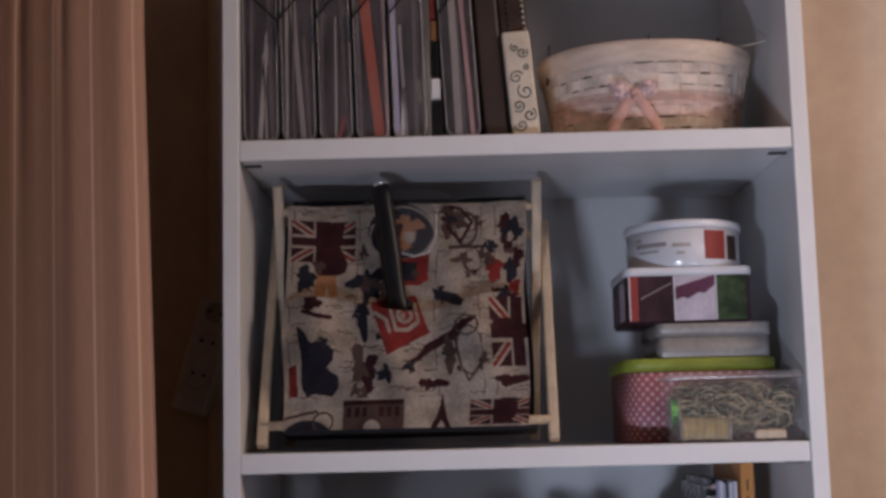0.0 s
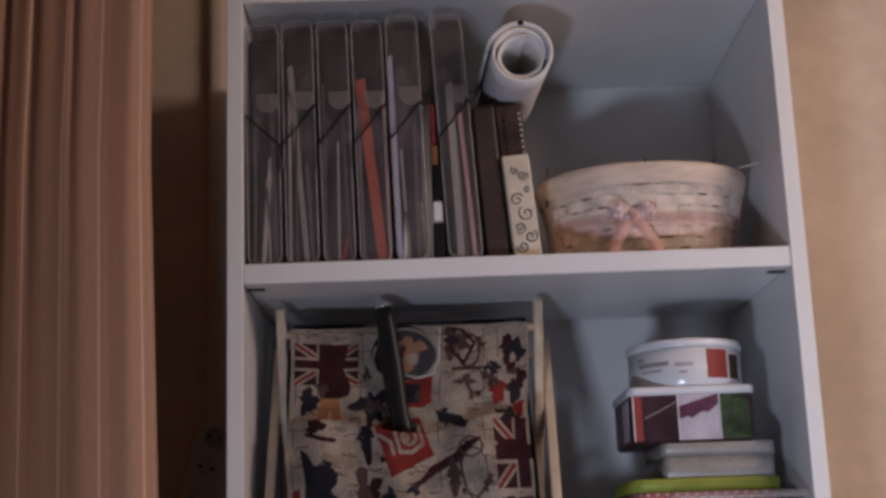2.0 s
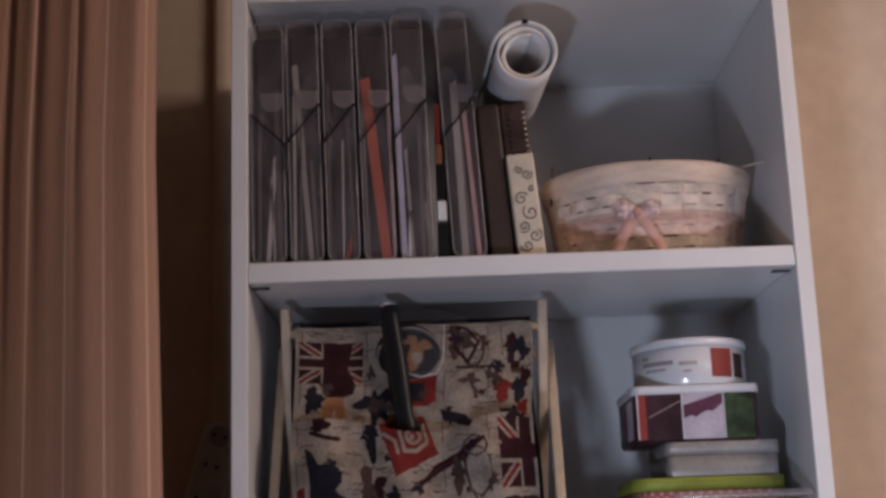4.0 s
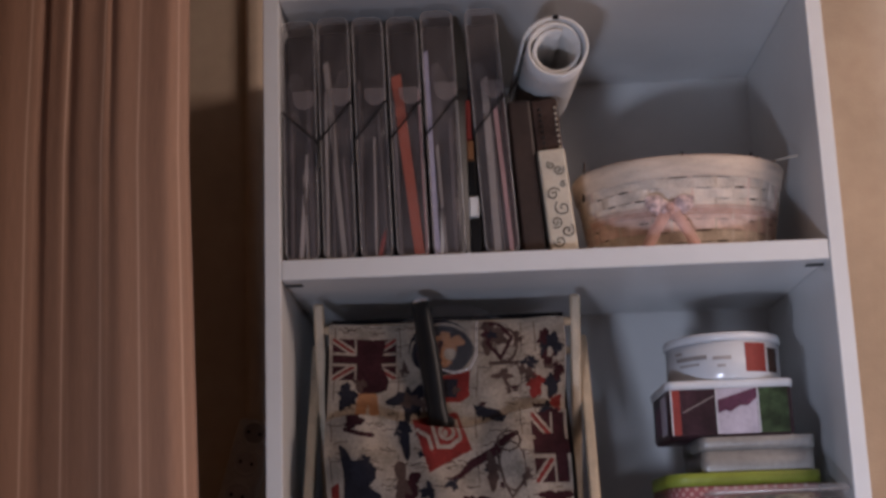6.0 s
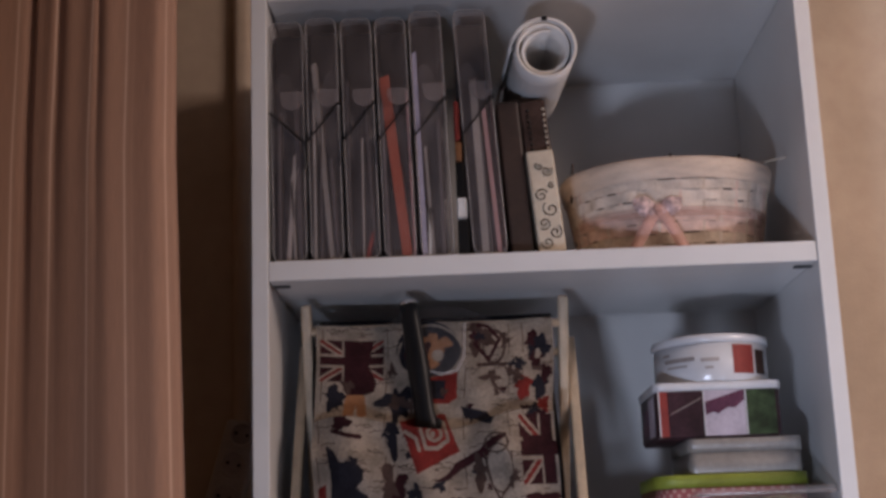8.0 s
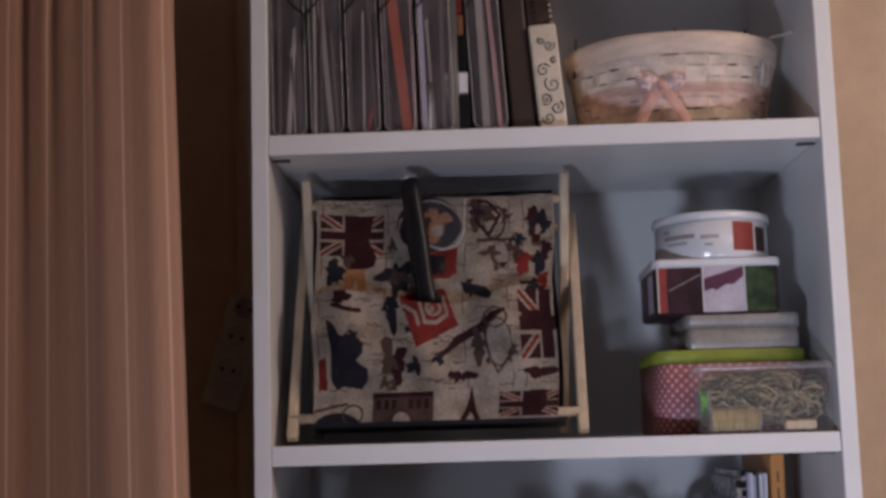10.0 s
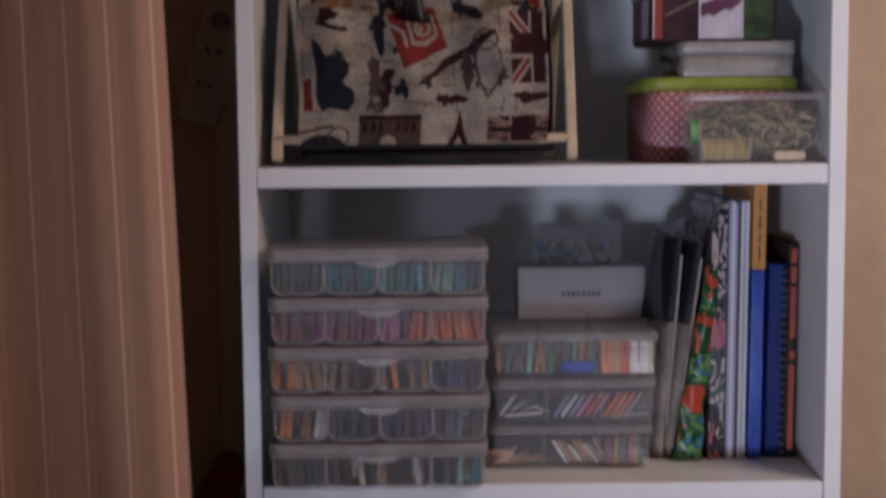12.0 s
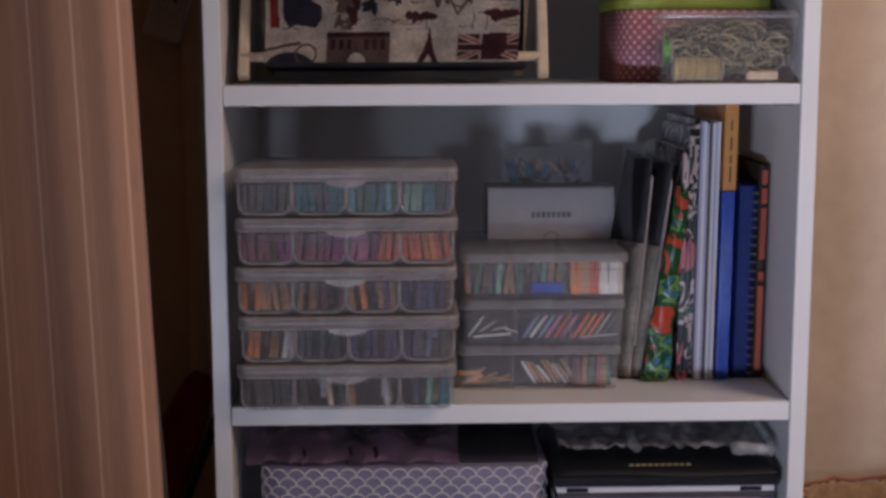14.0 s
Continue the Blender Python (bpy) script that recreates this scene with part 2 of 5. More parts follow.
BLUE = mat("blue_gloss_card", (0.016, 0.060, 0.40), 0.24, 0.15, 14, 0.25, 60, coat=0.25, spec=0.35)
TEAL = mat("teal_thread", (0.05, 0.25, 0.30), 0.8, 0.2, 40, 0.5, 600, rand=0.5)
GREEN = mat("green_thread", (0.10, 0.30, 0.16), 0.8, 0.2, 40, 0.5, 600, rand=0.4)
MAROON = mat("maroon_print", (0.034, 0.010, 0.012), 0.85, 0.3, 30, spec=0.12)
SEPIA = mat("sepia_print", (0.062, 0.038, 0.031), 0.85, 0.3, 40, spec=0.15)
YELLOW = mat("amber_print", (0.27, 0.115, 0.045), 0.7, 0.2, 20)
WOOD = mat("pale_beech_wood", (0.56, 0.44, 0.31), 0.5, 0.16, 14, 0.12, 120, stretch=(6, 6, 0.6))
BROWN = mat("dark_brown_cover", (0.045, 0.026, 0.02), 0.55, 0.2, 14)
CREAM = mat("cream_board", (0.66, 0.57, 0.45), 0.7, 0.1, 18, 0.1, 200)
STEEL = mat("polished_steel", (0.7, 0.7, 0.72), 0.2, 0.05, 20, metal=1.0)


# ---- curtain and the dark gap beside the bookcase ----
def curtain_material():
    m, nt, b = nodes_of("brown_striped_curtain")
    uv = nt.nodes.new("ShaderNodeTexCoord")
    sep = nt.nodes.new("ShaderNodeSeparateXYZ")
    nt.links.new(uv.outputs["UV"], sep.inputs[0])
    saw = nt.nodes.new("ShaderNodeMath")
    saw.operation = "MULTIPLY_ADD"
    saw.inputs[1].default_value, saw.inputs[2].default_value = 14.0, 0.39
    nt.links.new(sep.outputs[0], saw.inputs[0])
    fr = nt.nodes.new("ShaderNodeMath")
    fr.operation = "FRACT"
    nt.links.new(saw.outputs[0], fr.inputs[0])
    rp = nt.nodes.new("ShaderNodeValToRGB")
    e = rp.color_ramp.elements
    base, line, dim = (0.425, 0.240, 0.160, 1), (0.62, 0.41, 0.30, 1), (0.395, 0.220, 0.145, 1)
    mid = (0.465, 0.275, 0.185, 1)
    e[0].position, e[0].color = 0.0, base
    e[1].position, e[1].color = 1.0, base
    for p, c in ((0.10, base), (0.125, line), (0.155, line), (0.18, base), (0.30, base), (0.31, mid), (0.33, mid), (0.34, base), (0.42, dim), (0.70, dim), (0.72, base), (0.86, base)):
        k = e.new(p)
        k.color = c
    nt.links.new(fr.outputs[0], rp.inputs[0])
    mp = nt.nodes.new("ShaderNodeMapping")
    mp.inputs["Scale"].default_value = (900, 60, 1)
    nt.links.new(uv.outputs["UV"], mp.inputs[0])
    nz = nt.nodes.new("ShaderNodeTexNoise")
    nz.inputs["Scale"].default_value, nz.inputs["Detail"].default_value = 1.0, 3.0
    nt.links.new(mp.outputs[0], nz.inputs["Vector"])
    mx = nt.nodes.new("ShaderNodeMix")
    mx.data_type, mx.blend_type = "RGBA", "OVERLAY"
    mx.inputs["Factor"].default_value = 0.28
    nt.links.new(rp.outputs[0], mx.inputs["A"])
    nt.links.new(nz.outputs["Fac"], mx.inputs["B"])
    nt.links.new(mx.outputs["Result"], b.inputs["Base Color"])
    b.inputs["Roughness"].default_value = 0.75
    b.inputs["Sheen Weight"].default_value = 0.25
    bp = nt.nodes.new("ShaderNodeBump")
    bp.inputs["Strength"].default_value, bp.inputs["Distance"].default_value = 0.3, 0.001
    nt.links.new(nz.outputs["Fac"], bp.inputs["Height"])
    nt.links.new(bp.outputs[0], b.inputs["Normal"])
    return m


CURTAIN = curtain_material()


def curtain_place(u, v):
    """Gathered at the top, smooth towards the hem; u runs from the wall's corner to the free edge."""
    z = 0.03 + 2.36 * v
    low = 1 - v
    gather = max(0.0, (v - 0.40) / 0.60) ** 2.0
    edge = -0.052 - 0.068 * v + 0.060 * max(0.0, v - 0.74) ** 0.9
    x = edge - 0.78 * (1 - u) * (0.86 + 0.14 * low)
    sway = u + 0.006 * math.sin(v * 5 + u * 9) + 0.022 * math.sin(u * 23 + 1.0) + 0.009 * math.sin(u * 51)
    fold = math.sin(sway * 74 + 0.5 * math.sin(v * 3.1)) * 0.0098 * gather * (0.75 + 0.35 * math.sin(u * 13)) + math.sin(sway * 137 + 1.1) * 0.0058 * gather ** 1.6
    fold += math.sin(u * 17 + 1.3 + v) * 0.004 + 0.0018 * math.sin(u * 29 + 5 * v + 2.0) + 0.0012 * math.sin(u * 61 + 3 * v)
    turn = 0.035 * max(0.0, (u - 0.955) / 0.045) ** 2
    return (x + 0.008 * math.cos(sway * 74) * gather, -0.150 + fold + turn, z)


curtain = thing("curtain", (-0.45, -0.15, 0.0), "brown beige curtain with thin pale vertical stripes, hanging in soft folds", "curtain")
part("cloth", sheet(330, 60, curtain_place, 0.0012), CURTAIN, curtain)
bm = bmesh.new()
tube(bm, [(-1.5, -0.15, 2.42), (-0.05, -0.15, 2.42)], 0.012, 12)
part("curtain_rod", bm, WOOD, curtain, "round wooden curtain rod")
for k in range(10):
    a = -0.13 - 0.075 * k
    bm = bmesh.new()
    tube(bm, [(a, -0.15 + 0.02 * math.cos(q * math.pi / 8), 2.412 + 0.02 * math.sin(q * math.pi / 8)) for q in range(16)], 0.0025, 6, True)
    part("ring", bm, WOOD, curtain)
for x in (-1.45, -0.10):
    bm = bmesh.new()
    tube(bm, [(x, -0.15, 2.42), (x, -0.15, 2.502)], 0.006, 8)
    part("bracket", bm, WOOD, curtain)

STRIP = mat("aged_white_plastic", (0.55, 0.50, 0.46), 0.4, 0.1, 20)
strip = thing("power_strip", (-0.135, BACK, 1.36), "white plastic power strip with round sockets, fixed to the wall", "power strip")
tilt = Matrix.Translation((-0.133, BACK, 1.345)) @ pose(0, 0, 0, 0, 16, 0)
part("body", boxed((-0.031, -0.042, -0.065), (0.031, -0.0005, 0.125), 0.008, 3, tilt), STRIP, strip)
for dz in (0.0, 0.055, 0.105):
    bm = bmesh.new()
    tube(bm, [tilt @ Vector((0, -0.043 + 0.0, dz)) + tilt.to_3x3() @ Vector((0.02 * math.cos(a * math.pi / 10), 0, 0.02 * math.sin(a * math.pi / 10))) for a in range(20)], 0.003, 6, True)
    sock = part("socket", bm, STRIP, strip, smooth=True)
    bm = bmesh.new()
    bmesh.ops.create_cone(bm, cap_ends=True, segments=20, radius1=0.017, radius2=0.017, depth=0.0012, matrix=tilt @ pose(0, -0.0428, dz, 90))
    part("recess", bm, PALE, sock)
    for dx in (-0.0095, 0.0095):
        bm = bmesh.new()
        bmesh.ops.create_cone(bm, cap_ends=True, segments=10, radius1=0.003, radius2=0.003, depth=0.0012, matrix=tilt @ pose(dx, -0.0440, dz, 90))
        part("pin_hole", bm, BLACK, sock)
bm = bmesh.new()
tube(bm, [(-0.098 + 0.004 * math.sin(k * 0.9), BACK - 0.012 - 0.004 * math.cos(k), 2.30 - 0.04 * k) for k in range(22)] + [(-0.108, BACK - 0.02, 1.462), (-0.098, BACK - 0.03, 1.45), (-0.086, BACK - 0.03, 1.462), (-0.078, BACK - 0.02, 1.49)], 0.0035, 7)
cable = part("cable", bm, STRIP, smooth=True)
tagged(cable, "thin pale cable running down the wall into the power strip", "cable")

# painted pipe cover that runs up the wall close to the bookcase
bm = bmesh.new()
loft(bm, [[(-0.106 + x, BACK - 0.006 + y, z) for x, y in outline(0.034, 0.034, 0.014)] for z in (0.0, 0.9, 1.8, 2.5)])
pipe = part("pipe_cover", bm, WALLP, smooth=True)
tagged(pipe, "peach painted pipe cover running up the wall to the ceiling", "trim", kind="structure")

REDCLOTH = mat("dark_red_cloth", (0.20, 0.014, 0.012), 0.85, 0.2, 12, 0.4, 400)
# red board, placed and narrowed to fit the camera's view, its kind guessed
board = thing("red_board", (-0.25, 0.36, 0.0), "narrow board with a dark red cover leaning at the wall", "ironing board")
lean = Matrix.Translation((-0.190, 0.375, 0.50)) @ pose(0, 0, 0, 0, 21, 0)
part("cover", loft(bmesh.new(), [[lean @ Vector((x, y * 0.9, z)) for x, y in outline(w, 0.036, 0.012)] for z, w in ((-0.5, 0.075), (0.10, 0.075), (0.18, 0.072), (0.24, 0.05), (0.26, 0.03))]), REDCLOTH, board, "dark red cloth cover", smooth=True)
for dx in (0.047,):
    bm = bmesh.new()
    tube(bm, [lean @ Vector((dx, -0.01, -0.515)), lean @ Vector((dx, -0.01, 0.24))], 0.008, 8)
    part("leg", bm, BLACK, board)
bm = bmesh.new()
tube(bm, [(-0.125, 0.10, 1.02), (-0.122, 0.10, 0.88), (-0.112, 0.10, 0.70), (-0.102, 0.10, 0.5), (-0.10, 0.09, 0.2), (-0.12, 0.05, 0.005)], 0.003, 6)
cord = part("cord", bm, STRIP, smooth=True)
tagged(cord, "thin pale cord hanging beside the curtain", "cord")


# ---- top compartment ----
def document_box(x0, x1, top, lean, flip, contents, bulge=0.0):
    """A clear elastic-band box file standing with its spine to the front."""
    w = x1 - x0
    th = thing("document_box", ((x0 + x1) / 2, 0.13, T), "clear plastic box file with black elastic band, papers inside", "box file", "box files on the shelf")
    z0, z1, ya, yb = T + 0.0008, top, 0.008, 0.245
    sx = lambda z: lean * (z - z0) / (z1 - z0)

    def at(x, y, z):
        return Vector((x0 + x + sx(z), y, z))
    H = z1 - z0

    def ring(y, g, rc=0.011):
        """The outline of the spine at depth y, drawn in by g, its corners rounded."""
        out = []
        for px, pz in outline(w - 0.0015 - 2 * g, H - 2 * g, rc, 5):
            k = (pz + H / 2) / H
            b = bulge * math.sin(math.pi * min(1, k * 1.1)) if px < 0 else 0.0
            out.append(at(w / 2 + px - b, y, z0 + H / 2 + pz))
        return out
    shell = part("shell", loft(bmesh.new(), [ring(ya + 0.002, 0.0022), ring(ya + 0.0005, 0.001), ring(ya + 0.002, 0.0), ring(yb - 0.002, 0.0), ring(yb, 0.002)]), FOLDER_PL, th, smooth=False)
    # bright folded rim round the spine, and the seam of the cover behind it
    bm = bmesh.new()
    tube(bm, ring(ya + 0.0012, 0.0012), 0.0011, 6, True)
    part("edge", bm, CLEAR_EDGE, shell, smooth=True)
    bm = bmesh.new()
    tube(bm, ring(ya + 0.020, 0.0008), 0.0007, 5, True)
    part("edge", bm, CLEAR_EDGE, shell, smooth=True)
    # closing flap with its round thumb tab
    zt = z0 + 0.67 * (z1 - z0)
    r = w * 0.34
    cx = w - r if not flip else w - r * 1.05
    pts = [at(cx + r * math.cos(math.pi + math.pi * k / 12) * 0.98, ya - 0.0012, zt + r * 1.1 * math.sin(math.pi + math.pi * k / 12)) for k in range(13)]
    pts += [at(cx + r * 0.98, ya - 0.0012, zt + r * 0.55), at(cx - r * 0.98, ya - 0.0012, zt + r * 0.55)]
    bm = bmesh.new()
    f = bm.faces.new([bm.verts.new(p) for p in pts])
    ex = bmesh.ops.extrude_face_region(bm, geom=[f])
    bmesh.ops.translate(bm, vec=(0, -0.0009, 0), verts=[v for v in ex["geom"] if isinstance(v, bmesh.types.BMVert)])
    bmesh.ops.recalc_face_normals(bm, faces=bm.faces)
    part("thumb_tab", bm, TAB, th)
    zb = z0 + 0.47 * (z1 - z0)
    if flip:
        run = [at(0.0, ya - 0.003, zb + 0.050), at(w, ya - 0.003, zb + 0.002), at(w + 0.001, ya - 0.002, zb - 0.035)]
    else:
        run = [at(0.0, ya - 0.002, zb - 0.030), at(0.0, ya - 0.003, zb + 0.003), at(w, ya - 0.003, zb + 0.060), at(w + 0.001, ya + 0.02, zb + 0.062)]
    bm = bmesh.new()
    tube(bm, run, 0.0016, 6)
    part("elastic_band", bm, BLACK, th, "black elastic band")
    wob = x0 * 90
    part("sleeve", sheet(6, 30, lambda u, v: at(w * (0.10 + 0.78 * u + 0.07 * math.sin(v * 5 + wob) * (1 - u)), ya + 0.016 + 0.006 * math.sin(u * 7 + v * 11 + wob) * math.sin(v * 17 + 2 * wob), z0 + 0.004 + (z1 - z0) * (0.68 + 0.10 * math.sin(u * 3 + wob)) * v)), SLEEVE, th, "wrinkled clear sleeve")
    # dark block behind the sheets puts the file's inner shade into colour
    part("paper_sheet", boxed((x0 + 0.002 + min(0, lean), ya + 0.030, z0 + 0.003), (x1 - 0.002 + min(0, lean), yb - 0.01, z1 - 0.010), 0.006, 2), SHADE_FILLER, th)
    for px, pw, hgt, tip, m in contents:
        h = (z1 - z0) * hgt
        a = [at(w * px, ya + 0.006, z0 + 0.003), at(w * px + pw, ya + 0.006, z0 + 0.003), at(w * px + pw + tip, ya + 0.006, z0 + h), at(w * px + tip, ya + 0.006, z0 + h - 0.006)]
        bm = bmesh.new()
        lo = [bm.verts.new(p) for p in a]
        hi = [bm.verts.new(p + Vector((0, 0.20, 0))) for p in a]
        bm.faces.new(lo)
        bm.faces.new(hi[::-1])
        for k in range(4):
            bm.faces.new((lo[k], hi[k], hi[(k + 1) % 4], lo[(k + 1) % 4]))
        bmesh.ops.recalc_face_normals(bm, faces=bm.faces)
        part("paper_sheet", bm, m, th)
    return th


document_box(0.0045, 0.0545, 2.004, -0.003, True, [(0.18, 0.004, 0.62, 0.002, GREYP), (0.40, 0.006, 0.45, 0.012, PALE), (0.62, 0.003, 0.36, -0.004, PALE), (0.75, 0.006, 0.72, -0.004, GREYP)])
document_box(0.0585, 0.1065, 2.008, -0.006, False, [(0.10, 0.004, 0.70, 0.004, PALE), (0.55, 0.007, 0.82, -0.018, PALE), (0.76, 0.004, 0.42, -0.006, GREYP), (0.30, 0.003, 0.55, 0.003, GREYP)])
document_box(0.1105, 0.1575, 2.006, -0.007, False, [(0.06, 0.004, 0.74, 0.003, GREYP), (0.52, 0.006, 0.12, 0.010, REDM), (0.45, 0.003, 0.5, 0.004, PALE), (0.80, 0.004, 0.62, -0.006, GREYP)])
document_box(0.1615, 0.2085, 2.005, -0.008, False, [(0.54, 0.014, 0.76, -0.021, ORANGE), (0.10, 0.004, 0.66, 0.0, GREYP), (0.88, 0.003, 0.7, 0.0, PINKM)])
document_box(0.2125, 0.2610, 2.012, -0.009, False, [(0.06, 0.007, 0.84, -0.001, LILAC), (0.34, 0.004, 0.45, -0.004, PALE), (0.62, 0.005, 0.56, 0.003, GREYP), (0.22, 0.004, 0.20, 0.004, PAPER)])
document_box(0.2870, 0.3350, 2.012, -0.019, False, [(0.70, 0.006, 0.60, -0.004, PINKM), (0.25, 0.010, 0.72, 0.004, PALE), (0.88, 0.004, 0.66, -0.001, MAROON), (0.50, 0.003, 0.50, 0.0, GREYP)], 0.012)

# loose things wedged between the last two box files
wedge = thing("craft_packet", (0.273, 0.1, T), "slim packet of craft bits wedged between box files", "packet")
for k, (z, h, m) in enumerate(((0.002, 0.05, BLACK), (0.055, 0.03, PAPER), (0.088, 0.05, BLACK), (0.14, 0.03, YELLOW), (0.172, 0.06, REDM))):
    part("piece", boxed((0.2655, 0.012 + 0.003 * k, T + z), (0.281 - 0.002 * k, 0.2, T + z + h), 0.002, 1), m, wedge)

dark = thing("photo_album", (0.358, 0.14, T), "dark brown photo album standing on the shelf", "album")
tl = Matrix.Translation((0.340, 0, T)) @ pose(0, 0, 0, 0, -3.5, 0)
bm = boxed((0.0, 0.034, 0.0012), (0.0335, 0.25, 0.231), 0.004, 2, tl)
part("cover", bm, BROWN, dark)
part("page_block", boxed((0.004, 0.06, 0.2305), (0.029, 0.245, 0.2335), 0.0, 1, tl), PALE, dark)

scroll = thing("scroll_box", (0.395, 0.14, T), "cream keepsake box with black scroll pattern on its spine", "box")
tl = Matrix.Translation((0.3785, 0, T)) @ pose(0, 0, 0, 0, -4.6, 0)
part("body", boxed((0.0, 0.026, 0.002), (0.039, 0.25, 0.152), 0.003, 2, tl), CREAM, scroll)
part("lid", boxed((0.001, 0.042, 0.1525), (0.0385, 0.25, 0.2335), 0.003, 2, tl), SEPIA, scroll, "dark lace-patterned upper part")


def spiral(cx, cz, r, turns, phase=0.0, n=26):
    return [tl @ Vector((cx + r * (1 - q / n * 0.85) * math.cos(phase + turns * 2 * math.pi * q / n), 0.0252, cz + r * (1 - q / n * 0.85) * math.sin(phase + turns * 2 * math.pi * q / n))) for q in range(n + 1)]


for cx, cz, r, tu, ph in ((0.014, 0.085, 0.010, 1.4, 0.4), (0.025, 0.064, 0.012, 1.3, 2.2), (0.013, 0.044, 0.009, 1.5, 4.0), (0.027, 0.030, 0.010, -1.4, 1.0), (0.014, 0.016, 0.009, 1.4, 3.0), (0.026, 0.120, 0.008, -1.5, 0.5), (0.016, 0.128, 0.006, 1.3, 2.0), (0.030, 0.098, 0.005, 1.2, 1.0)):
    bm = bmesh.new()
    tube(bm, spiral(cx, cz, r, tu, ph), 0.0008, 5)
    part("scroll_ornament", bm, BLACK, scroll)
for k in range(8):
    for dx, rr in ((0.012, 0.0028), (0.0345, 0.0024)):
        bm = bmesh.new()
        bmesh.ops.create_icosphere(bm, subdivisions=1, radius=rr, matrix=tl @ Matrix.Translation((dx, 0.0405, 0.158 + 0.0085 * k)))
        part("bead", bm, CREAM if dx > 0.02 else BLACK, scroll)

# rolled paper lying across the albums
rolled = thing("paper_roll", (0.392, 0.1, 1.905), "roll of white paper with a hollow middle lying on top", "paper roll")
ax0, ax1 = Vector((0.3965, -0.036, 1.9285)), Vector((0.3835, 0.225, 1.9400))
ax = (ax1 - ax0).normalized()
sd = ax.cross(Vector((0, 0, 1))).normalized()
up = sd.cross(ax)


def roll_place(u, v):
    a = u * 2 * math.pi * 2.3 + 1.2
    r = 0.0245 + 0.0212 * u + 0.0008 * math.sin(a * 2)
    off = 0.006 * math.sin(u * 7) * (1 - v)
    return ax0 + ax * ((ax1 - ax0).length * v + off) + (sd * math.cos(a) + up * math.sin(a)) * r


part("sheet", sheet(150, 6, roll_place, 0.0045), PAPER, rolled)
part("tape", boxed((-0.004, -0.0005, -0.004), (0.004, 0.0005, 0.003), 0.0, 1, Matrix.Translation(ax0 + Vector((0.002, -0.002, 0.0465)))), BLACK, rolled, "small dark piece of tape")

# ---- the woven basket ----
STRAW = mat("whitewashed_splint", (0.68, 0.58, 0.50), 0.75, 0.2, 40, 0.4, 300, rand=0.16)
STRAW_P = mat("peach_splint", (0.64, 0.46, 0.39), 0.75, 0.2, 40, 0.4, 300, rand=0.14)
STRAW_B = mat("tan_splint", (0.57, 0.46, 0.36), 0.75, 0.2, 40, 0.4, 300, rand=0.14)
RIM = mat("pale_basket_rim", (0.68, 0.55, 0.45), 0.6, 0.15, 20, 0.2, 160, stretch=(1, 1, 5))
RIBBON = mat("sheer_peach_ribbon", (0.80, 0.47, 0.40), 0.5, 0.15, 60, 0.3, 500, sheen=0.4, alpha=0.62)
GLITTER = mat("sheer_lilac_ribbon", (0.80, 0.60, 0.60), 0.4, 0.4, 160, 0.5, 500, sheen=0.4, alpha=0.66)
RIBBON_THIN = mat("sheer_peach_band", (0.78, 0.47, 0.40), 0.5, 0.4, 60, 0.3, 500, alpha=0.20)
basket = thing("basket", (0.582, 0.178, T), "oval woven chip basket with whitewashed splints and pale rim", "basket")
CX, CY = 0.585, 0.178


def around(a, z, grow=0.0):
    k = (z - T) / 0.145
    rx, ry = 0.131 + 0.024 * k + grow, 0.108 + 0.024 * k + grow
    e = 0.86
    c, s = math.cos(a), math.sin(a)
    return Vector((CX + rx * math.copysign(abs(c) ** e, c), CY + ry * math.copysign(abs(s) ** e, s), z))


part("bottom", loft(bmesh.new(), [[around(2 * math.pi * k / 48, T + 0.001, -0.004) for k in range(48)], [around(2 * math.pi * k / 48, T + 0.006, -0.003) for k in range(48)]]), STRAW_B, basket)
# unseen dark sheet added behind the splints, so the gaps between are dark
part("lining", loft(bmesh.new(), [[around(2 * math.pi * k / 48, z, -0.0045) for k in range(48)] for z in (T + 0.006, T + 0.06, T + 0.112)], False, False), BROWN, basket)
STAKES = 34
for row in range(7):
    zc = T + 0.010 + 0.0155 * row
    hh = 0.0073
    bm = bmesh.new()
    n = STAKES * 6
    rings = []
    for k in range(n):
        a = 2 * math.pi * k / n
        wob = 0.0017 * math.cos(STAKES / 2 * a * 1.0 + math.pi * row)
        zz = zc + 0.0012 * math.sin(5 * a + row)
        o = around(a, zz - hh, wob + 0.001), around(a, zz + hh, wob + 0.001), around(a, zz + hh, wob - 0.0006), around(a, zz - hh, wob - 0.0006)
        rings.append([bm.verts.new(p) for p in o])
    for k in range(n):
        p, q = rings[k], rings[(k + 1) % n]
        for j in range(4):
            bm.faces.new((p[j], q[j], q[(j + 1) % 4], p[(j + 1) % 4]))
    part("weaver", bm, (STRAW_B, STRAW_B, STRAW_P, STRAW_P, STRAW, STRAW, STRAW)[row], basket, smooth=False)
for k in range(STAKES):
    a = 2 * math.pi * (k + 0.5) / STAKES
    bm = bmesh.new()
    pts = [around(a, T + 0.004 + 0.0155 * q, -0.0006) for q in range(8)]
    tube(bm, pts, 0.0042, 6, flat=0.3)
    part("stake", bm, (STRAW, STRAW_P, STRAW_B)[k % 3], basket)
rim_rings = []
for z, g in ((T + 0.109, 0.003), (T + 0.112, 0.0055), (T + 0.137, 0.0065), (T + 0.140, 0.004), (T + 0.138, -0.003), (T + 0.111, -0.004)):
    rim_rings.append([around(2 * math.pi * k / 72, z + 0.0012 * math.sin(2 * math.pi * k / 24), g) for k in range(72)])
